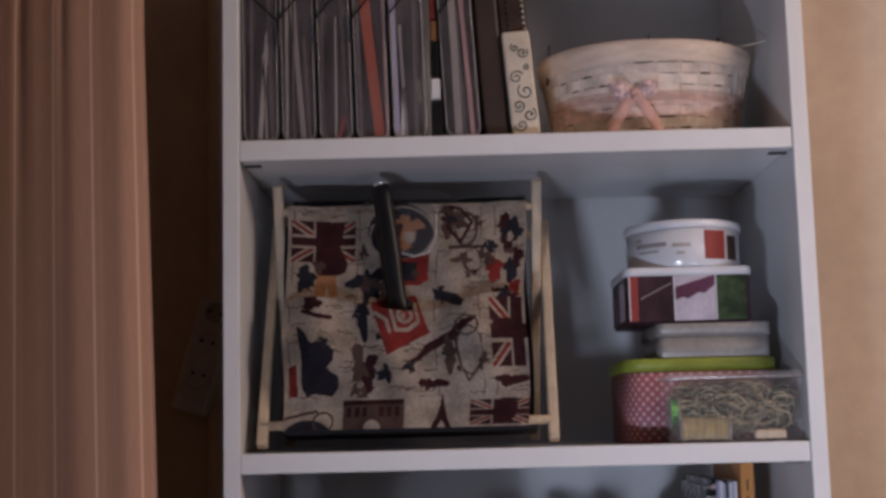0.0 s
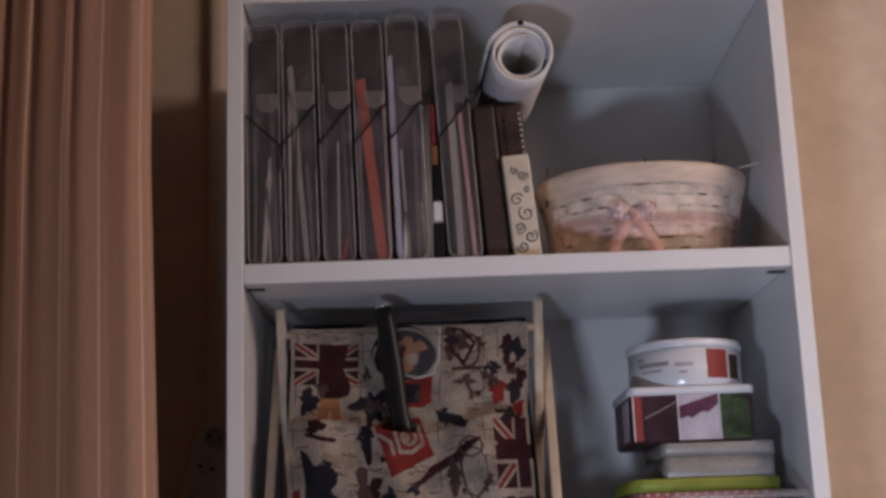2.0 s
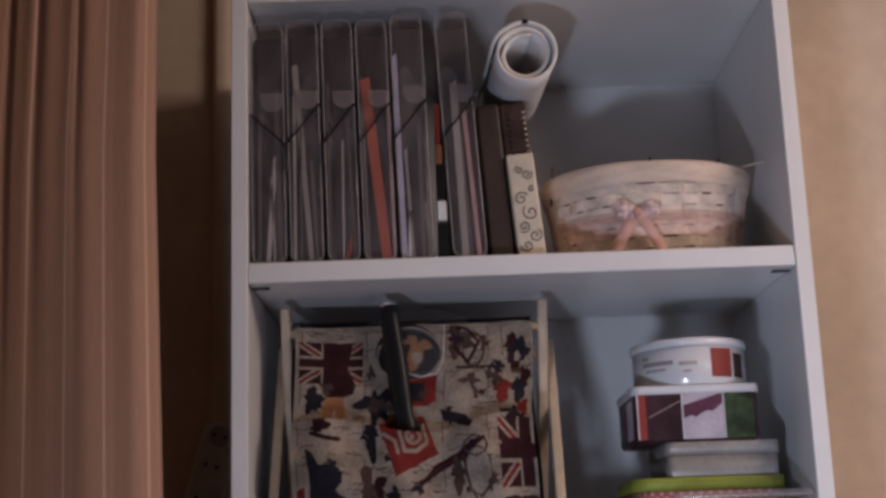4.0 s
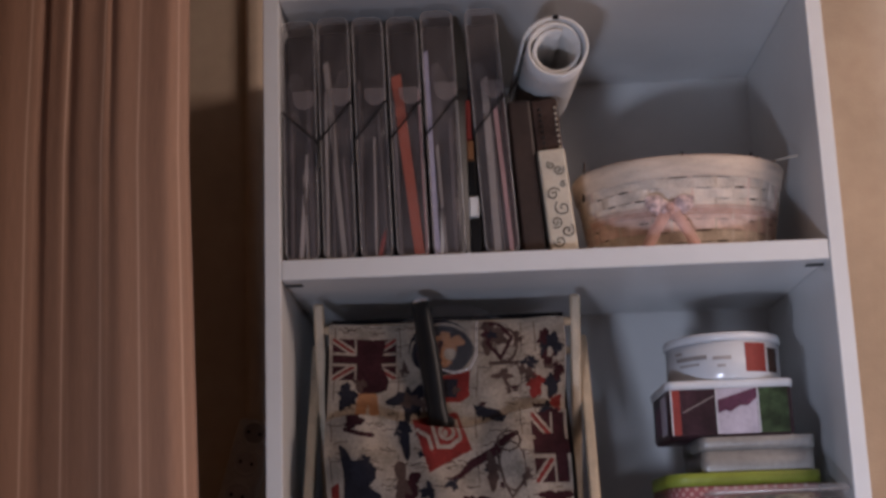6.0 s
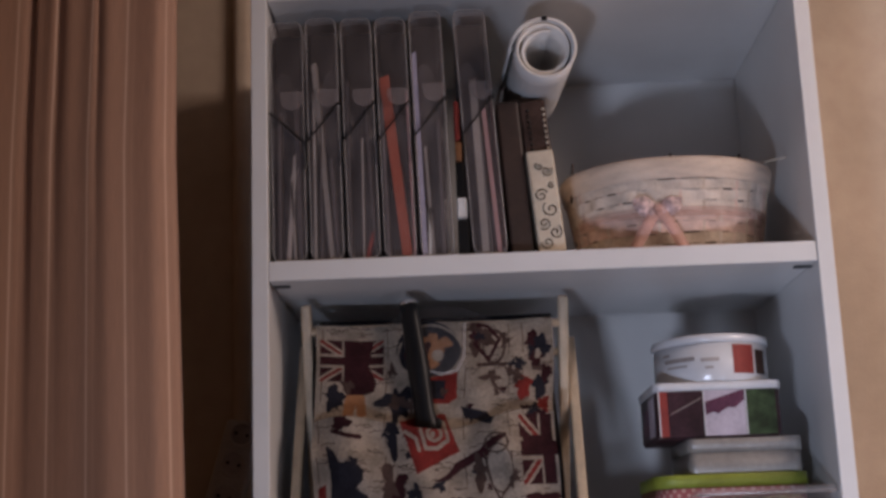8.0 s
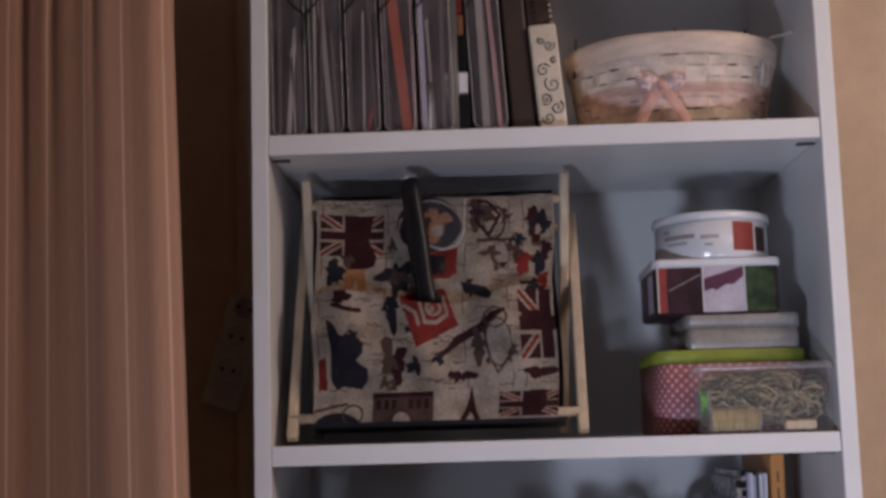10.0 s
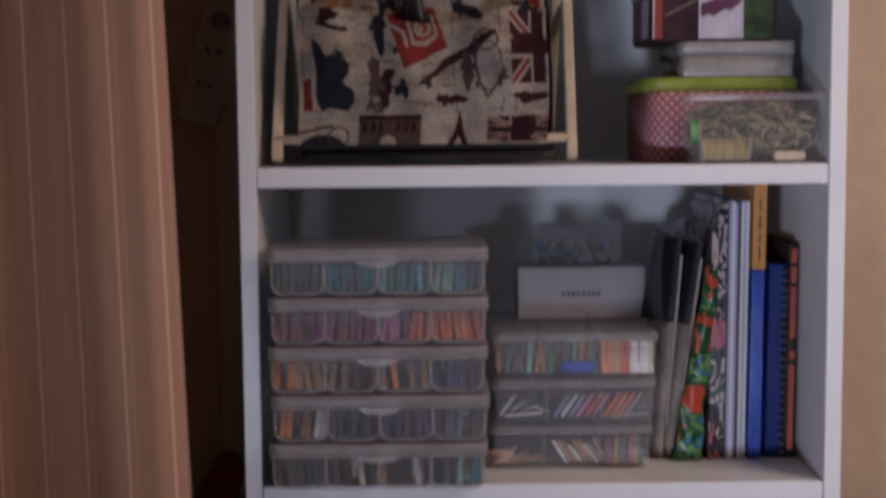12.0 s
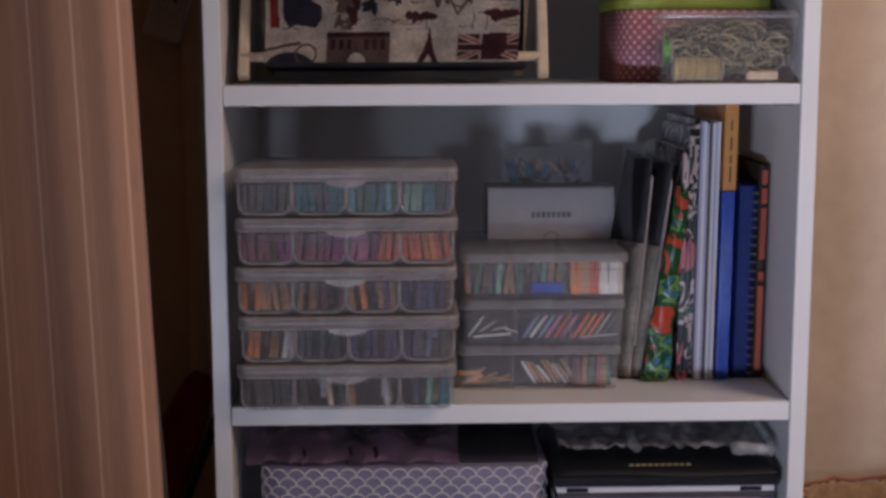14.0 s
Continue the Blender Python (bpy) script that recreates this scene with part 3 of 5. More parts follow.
part("rim", loft(bmesh.new(), rim_rings + [rim_rings[0]], False, False), RIM, basket, "wide pale bent-wood rim", smooth=True)
random.seed(5)
for x in (0.437, 0.53, 0.585, 0.633, 0.655, 0.672, 0.68, 0.69):
    bm = bmesh.new()
    yy = 0.10 + random.random() * 0.05
    tube(bm, [(x, yy, T + 0.10), (x + random.uniform(-0.01, 0.01), yy - 0.004, T + 0.15 + random.random() * 0.012)], 0.002, 5)
    part("dried_stem", bm, BROWN, basket, "dark dried stem")
bm = bmesh.new()
tube(bm, [(0.68, 0.12, T + 0.139), (0.735, 0.10, T + 0.146), (0.752, 0.09, T + 0.147)], 0.0012, 5)
part("dried_stem", bm, CREAM, basket, "pale dried stem")


def ribbon(pts, width, twist=0.0):
    """A band along points that stands upright, width high."""
    n = len(pts) - 1
    return sheet(n * 2, 2, lambda u, v: Vector(pts[min(n - 1, int(u * n))]).lerp(Vector(pts[min(n, int(u * n) + 1)]), u * n - int(u * n) if u < 1 else 1.0) + Vector((0.3 * width * (v - 0.5) * twist, -0.0006 * math.sin(v * 9), width * (v - 0.5))), 0.0006)


front = lambda x, z: around(-math.pi / 2 + math.asin(max(-0.98, min(0.98, (x - CX) / 0.15))), z, 0.006).y - 0.001
bow = thing("ribbon_bow", (0.552, 0.06, 1.71), "sheer peach ribbon bow tied round the basket", "bow")
bx, bz = 0.552, 1.7125
for s in (-1, 1):
    lobe = lambda u, v, s=s: (bx + s * (0.003 + 0.032 * u), front(bx, bz) - 0.007 - 0.006 * math.sin(math.pi * u) * (1 - (2 * v - 1) ** 2) - 0.002 * math.sin(9 * u + 5 * v), bz + 0.008 * u + (2 * v - 1) * (0.004 + 0.0105 * math.sin(math.pi * min(1.0, u * 0.85 + 0.08))))
    part("loop", sheet(14, 8, lobe, 0.0008), GLITTER, bow)
    tail = [(bx + s * 0.003, front(bx, bz) - 0.010, bz - 0.004), (bx + s * 0.015, front(bx, bz) - 0.010, bz - 0.022), (bx + s * 0.028, front(bx, bz) - 0.004, bz - 0.044), (bx + s * 0.037, front(bx, bz) + 0.001, bz - 0.060)]
    part("tail", sheet(12, 2, lambda u, v, tail=tail, s=s: Vector(tail[min(2, int(u * 3))]).lerp(Vector(tail[min(3, int(u * 3) + 1)]), u * 3 - int(u * 3) if u < 1 else 1.0) + Vector((0.016 * (v - 0.5), 0.001 * math.sin(6 * u), 0.005 * s * (v - 0.5))), 0.0006), RIBBON, bow)
part("knot", boxed((bx - 0.006, front(bx, bz) - 0.016, bz - 0.007), (bx + 0.006, front(bx, bz) - 0.004, bz + 0.006), 0.004, 3), RIBBON, bow)
band = sheet(40, 2, lambda u, v: around(-math.pi / 2 - 1.25 + 2.5 * u, bz - 0.003 + 0.014 * (v - 0.5), 0.0052), 0.0005)
part("band", band, RIBBON_THIN, bow, "sheer peach ribbon band")

# ---- middle compartment: the cloth rack ----
rack = thing("magazine_rack", (0.22, 0.12, A), "folding wooden rack with a printed cream cloth sling and pockets", "rack")


def lath(x, p, q, w=0.0145, d=0.018):
    """A flat wooden leg from p to q (y, z), its foot at x[0] and its head at x[1], with rounded ends."""
    p, q = Vector((x[0], *p)), Vector((x[1], *q))
    k = (q - p).normalized()
    side = (Vector((1, 0, 0)) - k * k.x).normalized()
    m = Matrix.Translation(p) @ Matrix((side, k.cross(side), k)).transposed().to_4x4()
    return boxed((-w / 2, -d / 2, 0), (w / 2, d / 2, (q - p).length), 0.003, 2, m)


for xo, xi in (((0.0250, 0.0250), (0.0395, 0.0395)), ((0.4215, 0.4290), (0.4060, 0.4140))):
    part("leg", lath(xo, (0.030, A + 0.009), (0.215, A + 0.335)), WOOD, rack)
    part("leg", lath(xi, (0.225, A + 0.009), (0.108, A + 0.383)), WOOD, rack)
for (y, z), x0, x1 in (((0.042, 1.2565), 0.021, 0.4255), ((0.118, 1.565), 0.034, 0.4180), ((0.205, 1.535), 0.021, 0.4310), ((0.216, 1.256), 0.034, 0.4180)):
    bm = bmesh.new()
    tube(bm, [(x0, y, z), (x1, y, z)], 0.0065, 12)
    part("dowel", bm, WOOD, rack, smooth=True)

# The print of the cloth, drawn on a grid of woven cells: 0 is the cream ground.
NU, NV = 264, 236
CLOTH_W, CLOTH_H = 680.0, 612.0
gx, gy = np.meshgrid((np.arange(NU) + 0.5) / NU * CLOTH_W + 148, 720 - (np.arange(NV) + 0.5) / NV * CLOTH_H, indexing="ij")
ink = np.zeros((NU, NV), int)


def poly(c, pts):
    inside = np.zeros(ink.shape, bool)
    for (x0, y0), (x1, y1) in zip(pts, pts[1:] + pts[:1]):
        if y0 != y1:
            inside ^= ((gy < y0) != (gy < y1)) & (gx < (x1 - x0) * (gy - y0) / (y1 - y0) + x0)
    ink[inside] = c


def rect(c, x0, y0, x1, y1):
    poly(c, [(x0, y0), (x1, y0), (x1, y1), (x0, y1)])


def disc(c, x, y, rx, ry, hole=0.0):
    d = ((gx - x) / rx) ** 2 + ((gy - y) / ry) ** 2
    ink[(d < 1) & (d > hole * hole)] = c


def stroke(c, pts, w):
    for (x0, y0), (x1, y1) in zip(pts, pts[1:]):
        L = max(1e-6, (x1 - x0) ** 2 + (y1 - y0) ** 2)
        k = np.clip(((gx - x0) * (x1 - x0) + (gy - y0) * (y1 - y0)) / L, 0, 1)
        ink[(gx - x0 - k * (x1 - x0)) ** 2 + (gy - y0 - k * (y1 - y0)) ** 2 < w * w] = c


def blot(c, x, y, rx, ry, seed, rough=0.35):
    """An uneven dark figure of the print."""
    rnd = random.Random(seed)
    ph = [rnd.uniform(0, 6.3) for _ in range(4)]
    a = np.arctan2(gy - y, gx - x)
    lim = 1 + rough * (np.sin(3 * a + ph[0]) * 0.5 + np.sin(5 * a + ph[1]) * 0.35 + np.sin(9 * a + ph[2]) * 0.25)
    ink[((gx - x) / rx) ** 2 + ((gy - y) / ry) ** 2 < lim ** 2] = c


def flag(x0, y0, x1, y1):
    """Crossed banner: dark ground, pale diagonals with red cores, a broad cross."""
    w, h = x1 - x0, y1 - y0
    box_in = (gx > x0) & (gx < x1) & (gy > y0) & (gy < y1)
    ink[box_in] = 1
    s, t = (gx - x0) / w, (gy - y0) / h
    for d in (abs(s - t), abs(s + t - 1)):
        ink[box_in & (d < 0.105)] = 0
        ink[box_in & (d < 0.045)] = 3
    ink[box_in & ((abs(s - 0.5) < 0.15) | (abs(t - 0.5) < 0.16))] = 0
    ink[box_in & ((abs(s - 0.5) < 0.115) | (abs(t - 0.5) < 0.11))] = 1


rnd = random.Random(11)
for k in range(240):  # faint handwriting lines and sketch marks
    x, y, n = rnd.uniform(150, 800), rnd.uniform(110, 715), rnd.randint(3, 9)
    stroke(5, [(x + 7 * q, y + rnd.uniform(-3.5, 3.5)) for q in range(n)], 1.25)
for x in (165, 352, 575, 700, 740):
    for k in range(5):
        stroke(5, [(x + rnd.uniform(-3, 3), 120 + 120 * k), (x + rnd.uniform(-4, 4), 205 + 118 * k)], 1.3)
flag(158, 150, 342, 266)
poly(1, [(236, 150), (312, 152), (306, 190), (300, 225), (322, 270), (318, 296), (272, 308), (232, 298), (240, 250), (246, 215), (232, 190)])
poly(4, [(236, 302), (290, 304), (298, 362), (272, 366), (266, 330), (258, 366), (230, 362)])
blot(2, 205, 312, 26, 34, 3)
blot(1, 232, 386, 26, 20, 4)
stroke(1, [(208, 408), (250, 420), (284, 424)], 6)
blot(2, 385, 330, 44, 40, 5, 0.6)
blot(5, 385, 330, 26, 18, 8, 0.5)
disc(2, 470, 185, 92, 78)
blot(4, 488, 172, 36, 26, 51, 0.5)
blot(4, 480, 222, 14, 22, 52, 0.5)
disc(0, 494, 204, 17, 17)
blot(1, 440, 205, 34, 40, 53, 0.4)
disc(0, 475, 200, 96, 84, 0.93)
poly(3, [(470, 268), (552, 250), (554, 322), (530, 338), (480, 338)])
rect(2, 470, 275, 520, 325)
blot(5, 618, 150, 34, 44, 21, 0.6)
blot(1, 604, 140, 14, 30, 22, 0.5)
disc(5, 655, 180, 34, 52, 0.80)
stroke(1, [(600, 170), (640, 215), (672, 160), (640, 120), (600, 110)], 5)
stroke(5, [(610, 230), (690, 232)], 5)
blot(5, 648, 262, 24, 14, 23, 0.6)
stroke(5, [(648, 262), (660, 292)], 5)
for c, x, y, rx, ry, sd in ((1, 768, 168, 20, 24, 31), (2, 792, 190, 24, 32, 32), (1, 775, 225, 18, 26, 33), (3, 742, 300, 22, 34, 34), (2, 790, 300, 20, 34, 35), (1, 806, 262, 16, 24, 36), (3, 802, 352, 15, 24, 37), (2, 775, 365, 12, 20, 38), (0, 782, 210, 8, 14, 39)):
    blot(c, x, y, rx, ry, sd)
rnd = random.Random(29)
for k in range(44):  # small figures scattered between the large ones
    blot(rnd.choice((1, 5, 5, 2)), rnd.uniform(155, 820), rnd.uniform(115, 710), rnd.uniform(6, 17), rnd.uniform(6, 20), 100 + k, 0.6)
# the pocket
poly(3, [(392, 384), (522, 366), (560, 472), (438, 532), (415, 450)])
poly(0, [(445, 400), (522, 384), (536, 446), (500, 472), (462, 470)])
poly(3, [(456, 408), (514, 396), (526, 440), (498, 460), (470, 460)])
disc(0, 492, 428, 25, 22, 0.62)
disc(0, 488, 430, 9, 9)
stroke(0, [(410, 420), (440, 440), (448, 470)], 5)
poly(2, [(188, 446), (212, 462), (228, 492), (262, 488), (292, 512), (288, 540), (268, 560), (300, 580), (300, 610), (282, 634), (232, 626), (210, 634), (196, 600), (200, 520)])
poly(3, [(160, 560), (184, 548), (186, 634), (160, 636)])
blot(2, 375, 420, 16, 62, 41, 0.4)
blot(1, 378, 568, 30, 40, 42, 0.5)
blot(5, 360, 560, 18, 50, 43, 0.6)
poly(2, [(566, 344), (600, 352), (640, 362), (660, 384), (650, 404), (622, 396), (608, 372), (580, 380)])
poly(1, [(482, 552), (520, 532), (548, 500), (580, 486), (612, 470), (650, 440), (690, 428), (692, 472), (660, 478), (636, 486), (600, 500), (560, 520), (520, 548)])
poly(0, [(640, 470), (690, 440), (690, 600), (650, 612), (636, 560)])
disc(5, 662, 455, 34, 28, 0.82)
disc(5, 666, 520, 36, 64, 0.92)
stroke(5, [(626, 480), (640, 560), (660, 600), (690, 560)], 3)
blot(5, 612, 525, 16, 50, 44, 0.5)
blot(1, 552, 606, 44, 12, 45, 0.4)
blot(2, 430, 580, 20, 20, 46, 0.5)
flag(728, 384, 880, 566)
rect(1, 735, 440, 806, 492)
blot(1, 770, 604, 44, 14, 47, 0.4)
# the lower strip
rect(0, 140, 640, 830, 722)
rect(5, 313, 646, 482, 720)
for x in (330, 352, 374, 420, 442, 464):
    rect(1, x - 6, 664, x + 6, 690)
rect(1, 313, 646, 482, 658)
disc(0, 395, 722, 24, 26)
disc(5, 340, 724, 14, 20)
disc(5, 452, 724, 14, 20)
poly(1, [(585, 628), (592, 660), (600, 690), (614, 720), (598, 720), (586, 700), (574, 720), (556, 720), (572, 690), (580, 660)])
flag(662, 650, 832, 716)
poly(1, [(748, 648), (792, 648), (796, 690), (770, 716), (744, 690)])
disc(2, 215, 728, 62, 34)
disc(5, 258, 700, 30, 28, 0.8)
stroke(5, [(150, 690), (200, 678), (240, 672)], 4)

# blotchy ground tint stands in for the shading of the cloth's crumples
CLOTH = mat("cream_printed_cloth", (0.285, 0.235, 0.190), 0.9, 0.30, 28, 0.5, 700, spec=0.2)
CLOTH_RED = mat("dull_red_print", (0.165, 0.022, 0.018), 0.9, 0.3, 40, 0.4, 600, spec=0.15)
INKS = [CLOTH, MAROON, NAVY, CLOTH_RED, YELLOW, SEPIA]
EDGE_V = 0.565


def cloth_place(u, v):
    edge = EDGE_V + 0.026 * math.sin(u * 9.0) - 0.03 * math.sin(u * 3.1) ** 2
    k = min(1.0, max(0.0, (edge - v) / 0.012))
    low = min(1.0, max(0.0, (v - 0.09) / 0.30))
    pocket = k * low * (0.026 + 0.020 * math.sin(u * 9.6 + 0.3) ** 2 + 0.005 * math.sin(v * 21 + u * 7))
    x = 0.0530 + (0.3420 - 0.008 * (1 - v)) * u + 0.003 * math.sin(v * 9) * (1 if u > 0.5 else 0.6)
    y = 0.0255 + 0.0825 * v ** 1.1 - pocket + 0.004 * math.sin(u * 11 + v * 4) + 0.010 * math.sin(v * math.pi) + 0.003 * math.sin(u * 31 + v * 13) * (0.4 + v * (1 - v))
    z = 1.2495 + 0.3205 * v + 0.0025 * math.sin(u * 13 + 2) * v
    return Vector((x, y, z))


def cloth_piece(name, keep, label):
    bm = sheet(NU, NV, cloth_place)
    bm.faces.ensure_lookup_table()
    drop = []
    for i in range(NU):
        for j in range(NV):
            f = bm.faces[i * NV + j]
            f.material_index = int(ink[i, j])
            if not keep(i / NU, j / NV):
                drop.append(f)
    bmesh.ops.delete(bm, geom=drop, context="FACES")
    return part(name, bm, INKS, rack, label)


cloth_piece("sling", lambda u, v: v >= EDGE_V - 0.05, "cream cloth printed with banners, sketches and stamps")
cloth_piece("pocket", lambda u, v: v < EDGE_V - 0.05, "cream printed pocket, gathered at its open edge")
# black sheets added for the shade and dark contents inside the rack
part("dark_inside_back", sheet(20, 20, lambda u, v: (0.050 + 0.352 * u, 0.205 + 0.02 * (1 - v) + 0.012 * math.sin(v * 3.1), 1.256 + 0.338 * v), 0.002), BLACK_CLOTH, rack, "black sheet for the shade and dark contents inside the rack")
part("dark_inside_floor", sheet(20, 10, lambda u, v: (0.050 + 0.352 * u, 0.045 + 0.17 * v, 1.250 - 0.012 * math.sin(math.pi * v)), 0.002), BLACK_CLOTH, rack)

# black sheets give the gap between leg and cloth its shade by colour
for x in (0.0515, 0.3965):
    part("side_gap_shade", sheet(10, 14, lambda u, v, x=x: (x + 0.003 * math.sin(6 * v), 0.050 + 0.068 * v + (0.155 - 0.075 * v) * u, 1.255 + 0.29 * v), 0.0015), BLACK_CLOTH, rack, "black sheet standing in for shade in the side gap")

# things tucked into the sling
tool = thing("craft_knife", (0.200, 0.06, 1.45), "black handled cutter with a steel cap standing in the pocket", "cutter")
k0, k1 = Vector((0.2125, 0.070, 1.405)), Vector((0.1900, 0.078, 1.592))
bm = bmesh.new()
tube(bm, [k0.lerp(k1, q / 12) for q in range(13)], lambda s: 0.0185 if s < 0.1 else 0.0168 - 0.0018 * math.sin(s * 9) * 0.5 - 0.001 * s, 14, flat=0.75)
part("handle", bm, BLACK, tool, smooth=True)
bm = bmesh.new()
tube(bm, [k1, k1 + (k1 - k0).normalized() * 0.006], 0.0120, 14)
part("cap", bm, STEEL, tool, "shiny steel cap", smooth=True)
part("guard", boxed((0.201, 0.058, 1.412), (0.233, 0.080, 1.428), 0.006, 3), BLACK, tool)

lid = thing("cake_dome", (0.235, 0.17, A), "clear round plastic cake dome standing inside the rack", "cake dome")
m = Matrix.Translation((0.232, 0.165, 1.478)) @ pose(0, 0, 0, 78, 0, 0)
bm = bmesh.new()
rings = []
for z, r in ((0.0, 0.100), (0.012, 0.124), (0.016, 0.128), (0.019, 0.126), (0.015, 0.121), (0.003, 0.098)):
    rings.append([m @ Vector((r * math.cos(2 * math.pi * k / 64), r * math.sin(2 * math.pi * k / 64), z)) for k in range(64)])
loft(bm, rings + [rings[0]], False, False)
part("rim", bm, CLEAR, lid, smooth=True)
bm = bmesh.new()
bmesh.ops.create_circle(bm, cap_ends=True, segments=64, radius=0.1, matrix=m)
part("disc", bm, CLEAR, lid)

pouch = thing("clear_pouch", (0.245, 0.09, 1.5), "small clear pouch with rounded corners hanging before the sling", "pouch")
bm = bmesh.new()
prof = [(0.205, 1.568), (0.2045, 1.52), (0.213, 1.497), (0.235, 1.490), (0.256, 1.495), (0.267, 1.515), (0.270, 1.566)]
tube(bm, [(x, 0.083 + 0.016 * (z - 1.49) / 0.08 - 0.008, z) for x, z in prof], 0.0022, 6)
part("seam", bm, CLEAR_EDGE, pouch, smooth=True)
part("front", sheet(8, 8, lambda u, v: (0.205 + 0.065 * u, 0.078 + 0.016 * v - 0.004 * math.sin(3.1 * u), 1.492 + 0.074 * v)), mat("thin_pouch_film", (0.6, 0.6, 0.62), 0.1, 0.2, 30, 0.4, 45, alpha=0.05, spec=0.8), pouch)

# ---- middle compartment: the tins ----
WHITE_TIN = mat("white_enamelled_tin", (0.74, 0.75, 0.78), 0.22, 0.06, 14, coat=0.4)
GREY_TIN = mat("dull_grey_tin", (0.36, 0.34, 0.32), 0.4, 0.12, 14, metal=0.3)
LIME = mat("lime_green_lid", (0.27, 0.32, 0.045), 0.45, 0.1, 14)
DARKPIC = mat("dark_plum_picture", (0.05, 0.022, 0.03), 0.35, 0.5, 22)
MAUVEPIC = mat("pale_mauve_picture", (0.52, 0.47, 0.55), 0.35, 0.15, 20)
PLUM = mat("plum_picture", (0.13, 0.045, 0.085), 0.35, 0.3, 20)
GREENPIC = mat("dark_green_picture", (0.045, 0.075, 0.035), 0.35, 0.6, 60)


def dotted(name, ground, dot, size):
    m, nt, b = nodes_of(name)
    tc = nt.nodes.new("ShaderNodeTexCoord")
    vor = nt.nodes.new("ShaderNodeTexVoronoi")
    vor.inputs["Scale"].default_value, vor.inputs["Randomness"].default_value = size, 0.0
    vor.voronoi_dimensions = "2D"
    sep, sub, mp = nt.nodes.new("ShaderNodeSeparateXYZ"), nt.nodes.new("ShaderNodeMath"), nt.nodes.new("ShaderNodeMapping")
    com = nt.nodes.new("ShaderNodeCombineXYZ")
    sub.operation = "SUBTRACT"
    mp.inputs["Rotation"].default_value = (0, 0, radians(45))
    rp = nt.nodes.new("ShaderNodeValToRGB")
    rp.color_ramp.interpolation = "LINEAR"
    e = rp.color_ramp.elements
    e[0].position, e[0].color, e[1].position, e[1].color = 0.26, (*dot, 1), 0.32, (*ground, 1)
    nt.links.new(tc.outputs["Object"], sep.inputs[0])
    nt.links.new(sep.outputs[0], sub.inputs[0])
    nt.links.new(sep.outputs[1], sub.inputs[1])
    nt.links.new(sub.outputs[0], com.inputs[0])
    nt.links.new(sep.outputs[2], com.inputs[1])
    nt.links.new(com.outputs[0], mp.inputs[0])
    nt.links.new(mp.outputs[0], vor.inputs["Vector"])
    nt.links.new(vor.outputs["Distance"], rp.inputs[0])
    nt.links.new(rp.outputs[0], b.inputs["Base Color"])
    b.inputs["Roughness"].default_value = 0.55
    return m


POLKA = dotted("pink_polka_card", (0.36, 0.11, 0.135), (0.60, 0.42, 0.42), 104.0)


def shift(bm, x, y, z, turn=0.0):
    bmesh.ops.transform(bm, matrix=pose(x, y, z, 0, 0, turn), verts=bm.verts)
    return bm


polka = thing("gift_box", (0.634, 0.165, A), "pink polka-dot card box with a lime green lid", "box")
part("body", shift(rounded_solid(0.212, 0.20, 0.03, ((0.0006, -0.001), (0.002, 0), (0.0985, 0))), 0.632, 0.166, A), POLKA, polka, smooth=True)
part("lid", shift(rounded_solid(0.216, 0.204, 0.031, ((0.099, 0), (0.1155, 0.0), (0.1165, -0.001))), 0.632, 0.166, A), LIME, polka, "lime green lid", smooth=True)

grey = thing("grey_tin", (0.652, 0.16, 1.337), "plain dull grey metal tin with a close-fitting lid", "tin")
part("body", shift(rounded_solid(0.158, 0.16, 0.012, ((0.0, -0.001), (0.0015, 0), (0.030, 0))), 0.652, 0.150, 1.3368), GREY_TIN, grey, smooth=True)
part("lid", shift(rounded_solid(0.160, 0.162, 0.013, ((0.0302, 0.0008), (0.0475, 0.0008), (0.0490, -0.001))), 0.652, 0.150, 1.3368), GREY_TIN, grey, smooth=True)

photo = thing("photo_tin", (0.618, 0.16, 1.387), "white-lidded tin with plum, mauve and green pictures", "tin")
PZ = 1.3862
body = part("body", shift(rounded_solid(0.176, 0.17, 0.012, ((0.0, -0.004), (0.003, -0.0015), (0.006, 0), (0.066, 0))), 0.6195, 0.152, PZ), DARKPIC, photo, smooth=True)
for x0, x1, m in ((0.5370, 0.5485, REDM), (0.5495, 0.5980, DARKPIC), (0.6000, 0.6560, MAUVEPIC), (0.6585, 0.6990, GREENPIC)):
    part("picture", boxed((x0, 0.0655, PZ + 0.003), (x1, 0.0668, PZ + 0.066), 0.0, 1), m, body)
for x in (0.5355, 0.5982, 0.6565):
    part("picture_edge", boxed((x, 0.0645, PZ + 0.003), (x + 0.0016, 0.0654, PZ + 0.066), 0.0, 1), WHITE_TIN, body)
bm = bmesh.new()
tube(bm, [(0.5515, 0.0648, PZ + 0.034), (0.5960, 0.0648, PZ + 0.056)], 0.0008, 5)
part("picture_mark", bm, PALE, body)
bm = bmesh.new()
bm.faces.new([bm.verts.new((x, 0.0646, PZ + z)) for x, z in ((0.6005, 0.032), (0.612, 0.036), (0.618, 0.033), (0.632, 0.042), (0.642, 0.041), (0.6555, 0.052), (0.6555, 0.066), (0.6005, 0.050))][::1])
part("picture_mark", bm, PLUM, body)
part("lid", shift(rounded_solid(0.178, 0.172, 0.013, ((0.0664, 0.001), (0.0745, 0.0015), (0.0780, 0.0), (0.0788, -0.004))), 0.6195, 0.152, PZ), WHITE_TIN, photo, "white enamelled lid", smooth=True)
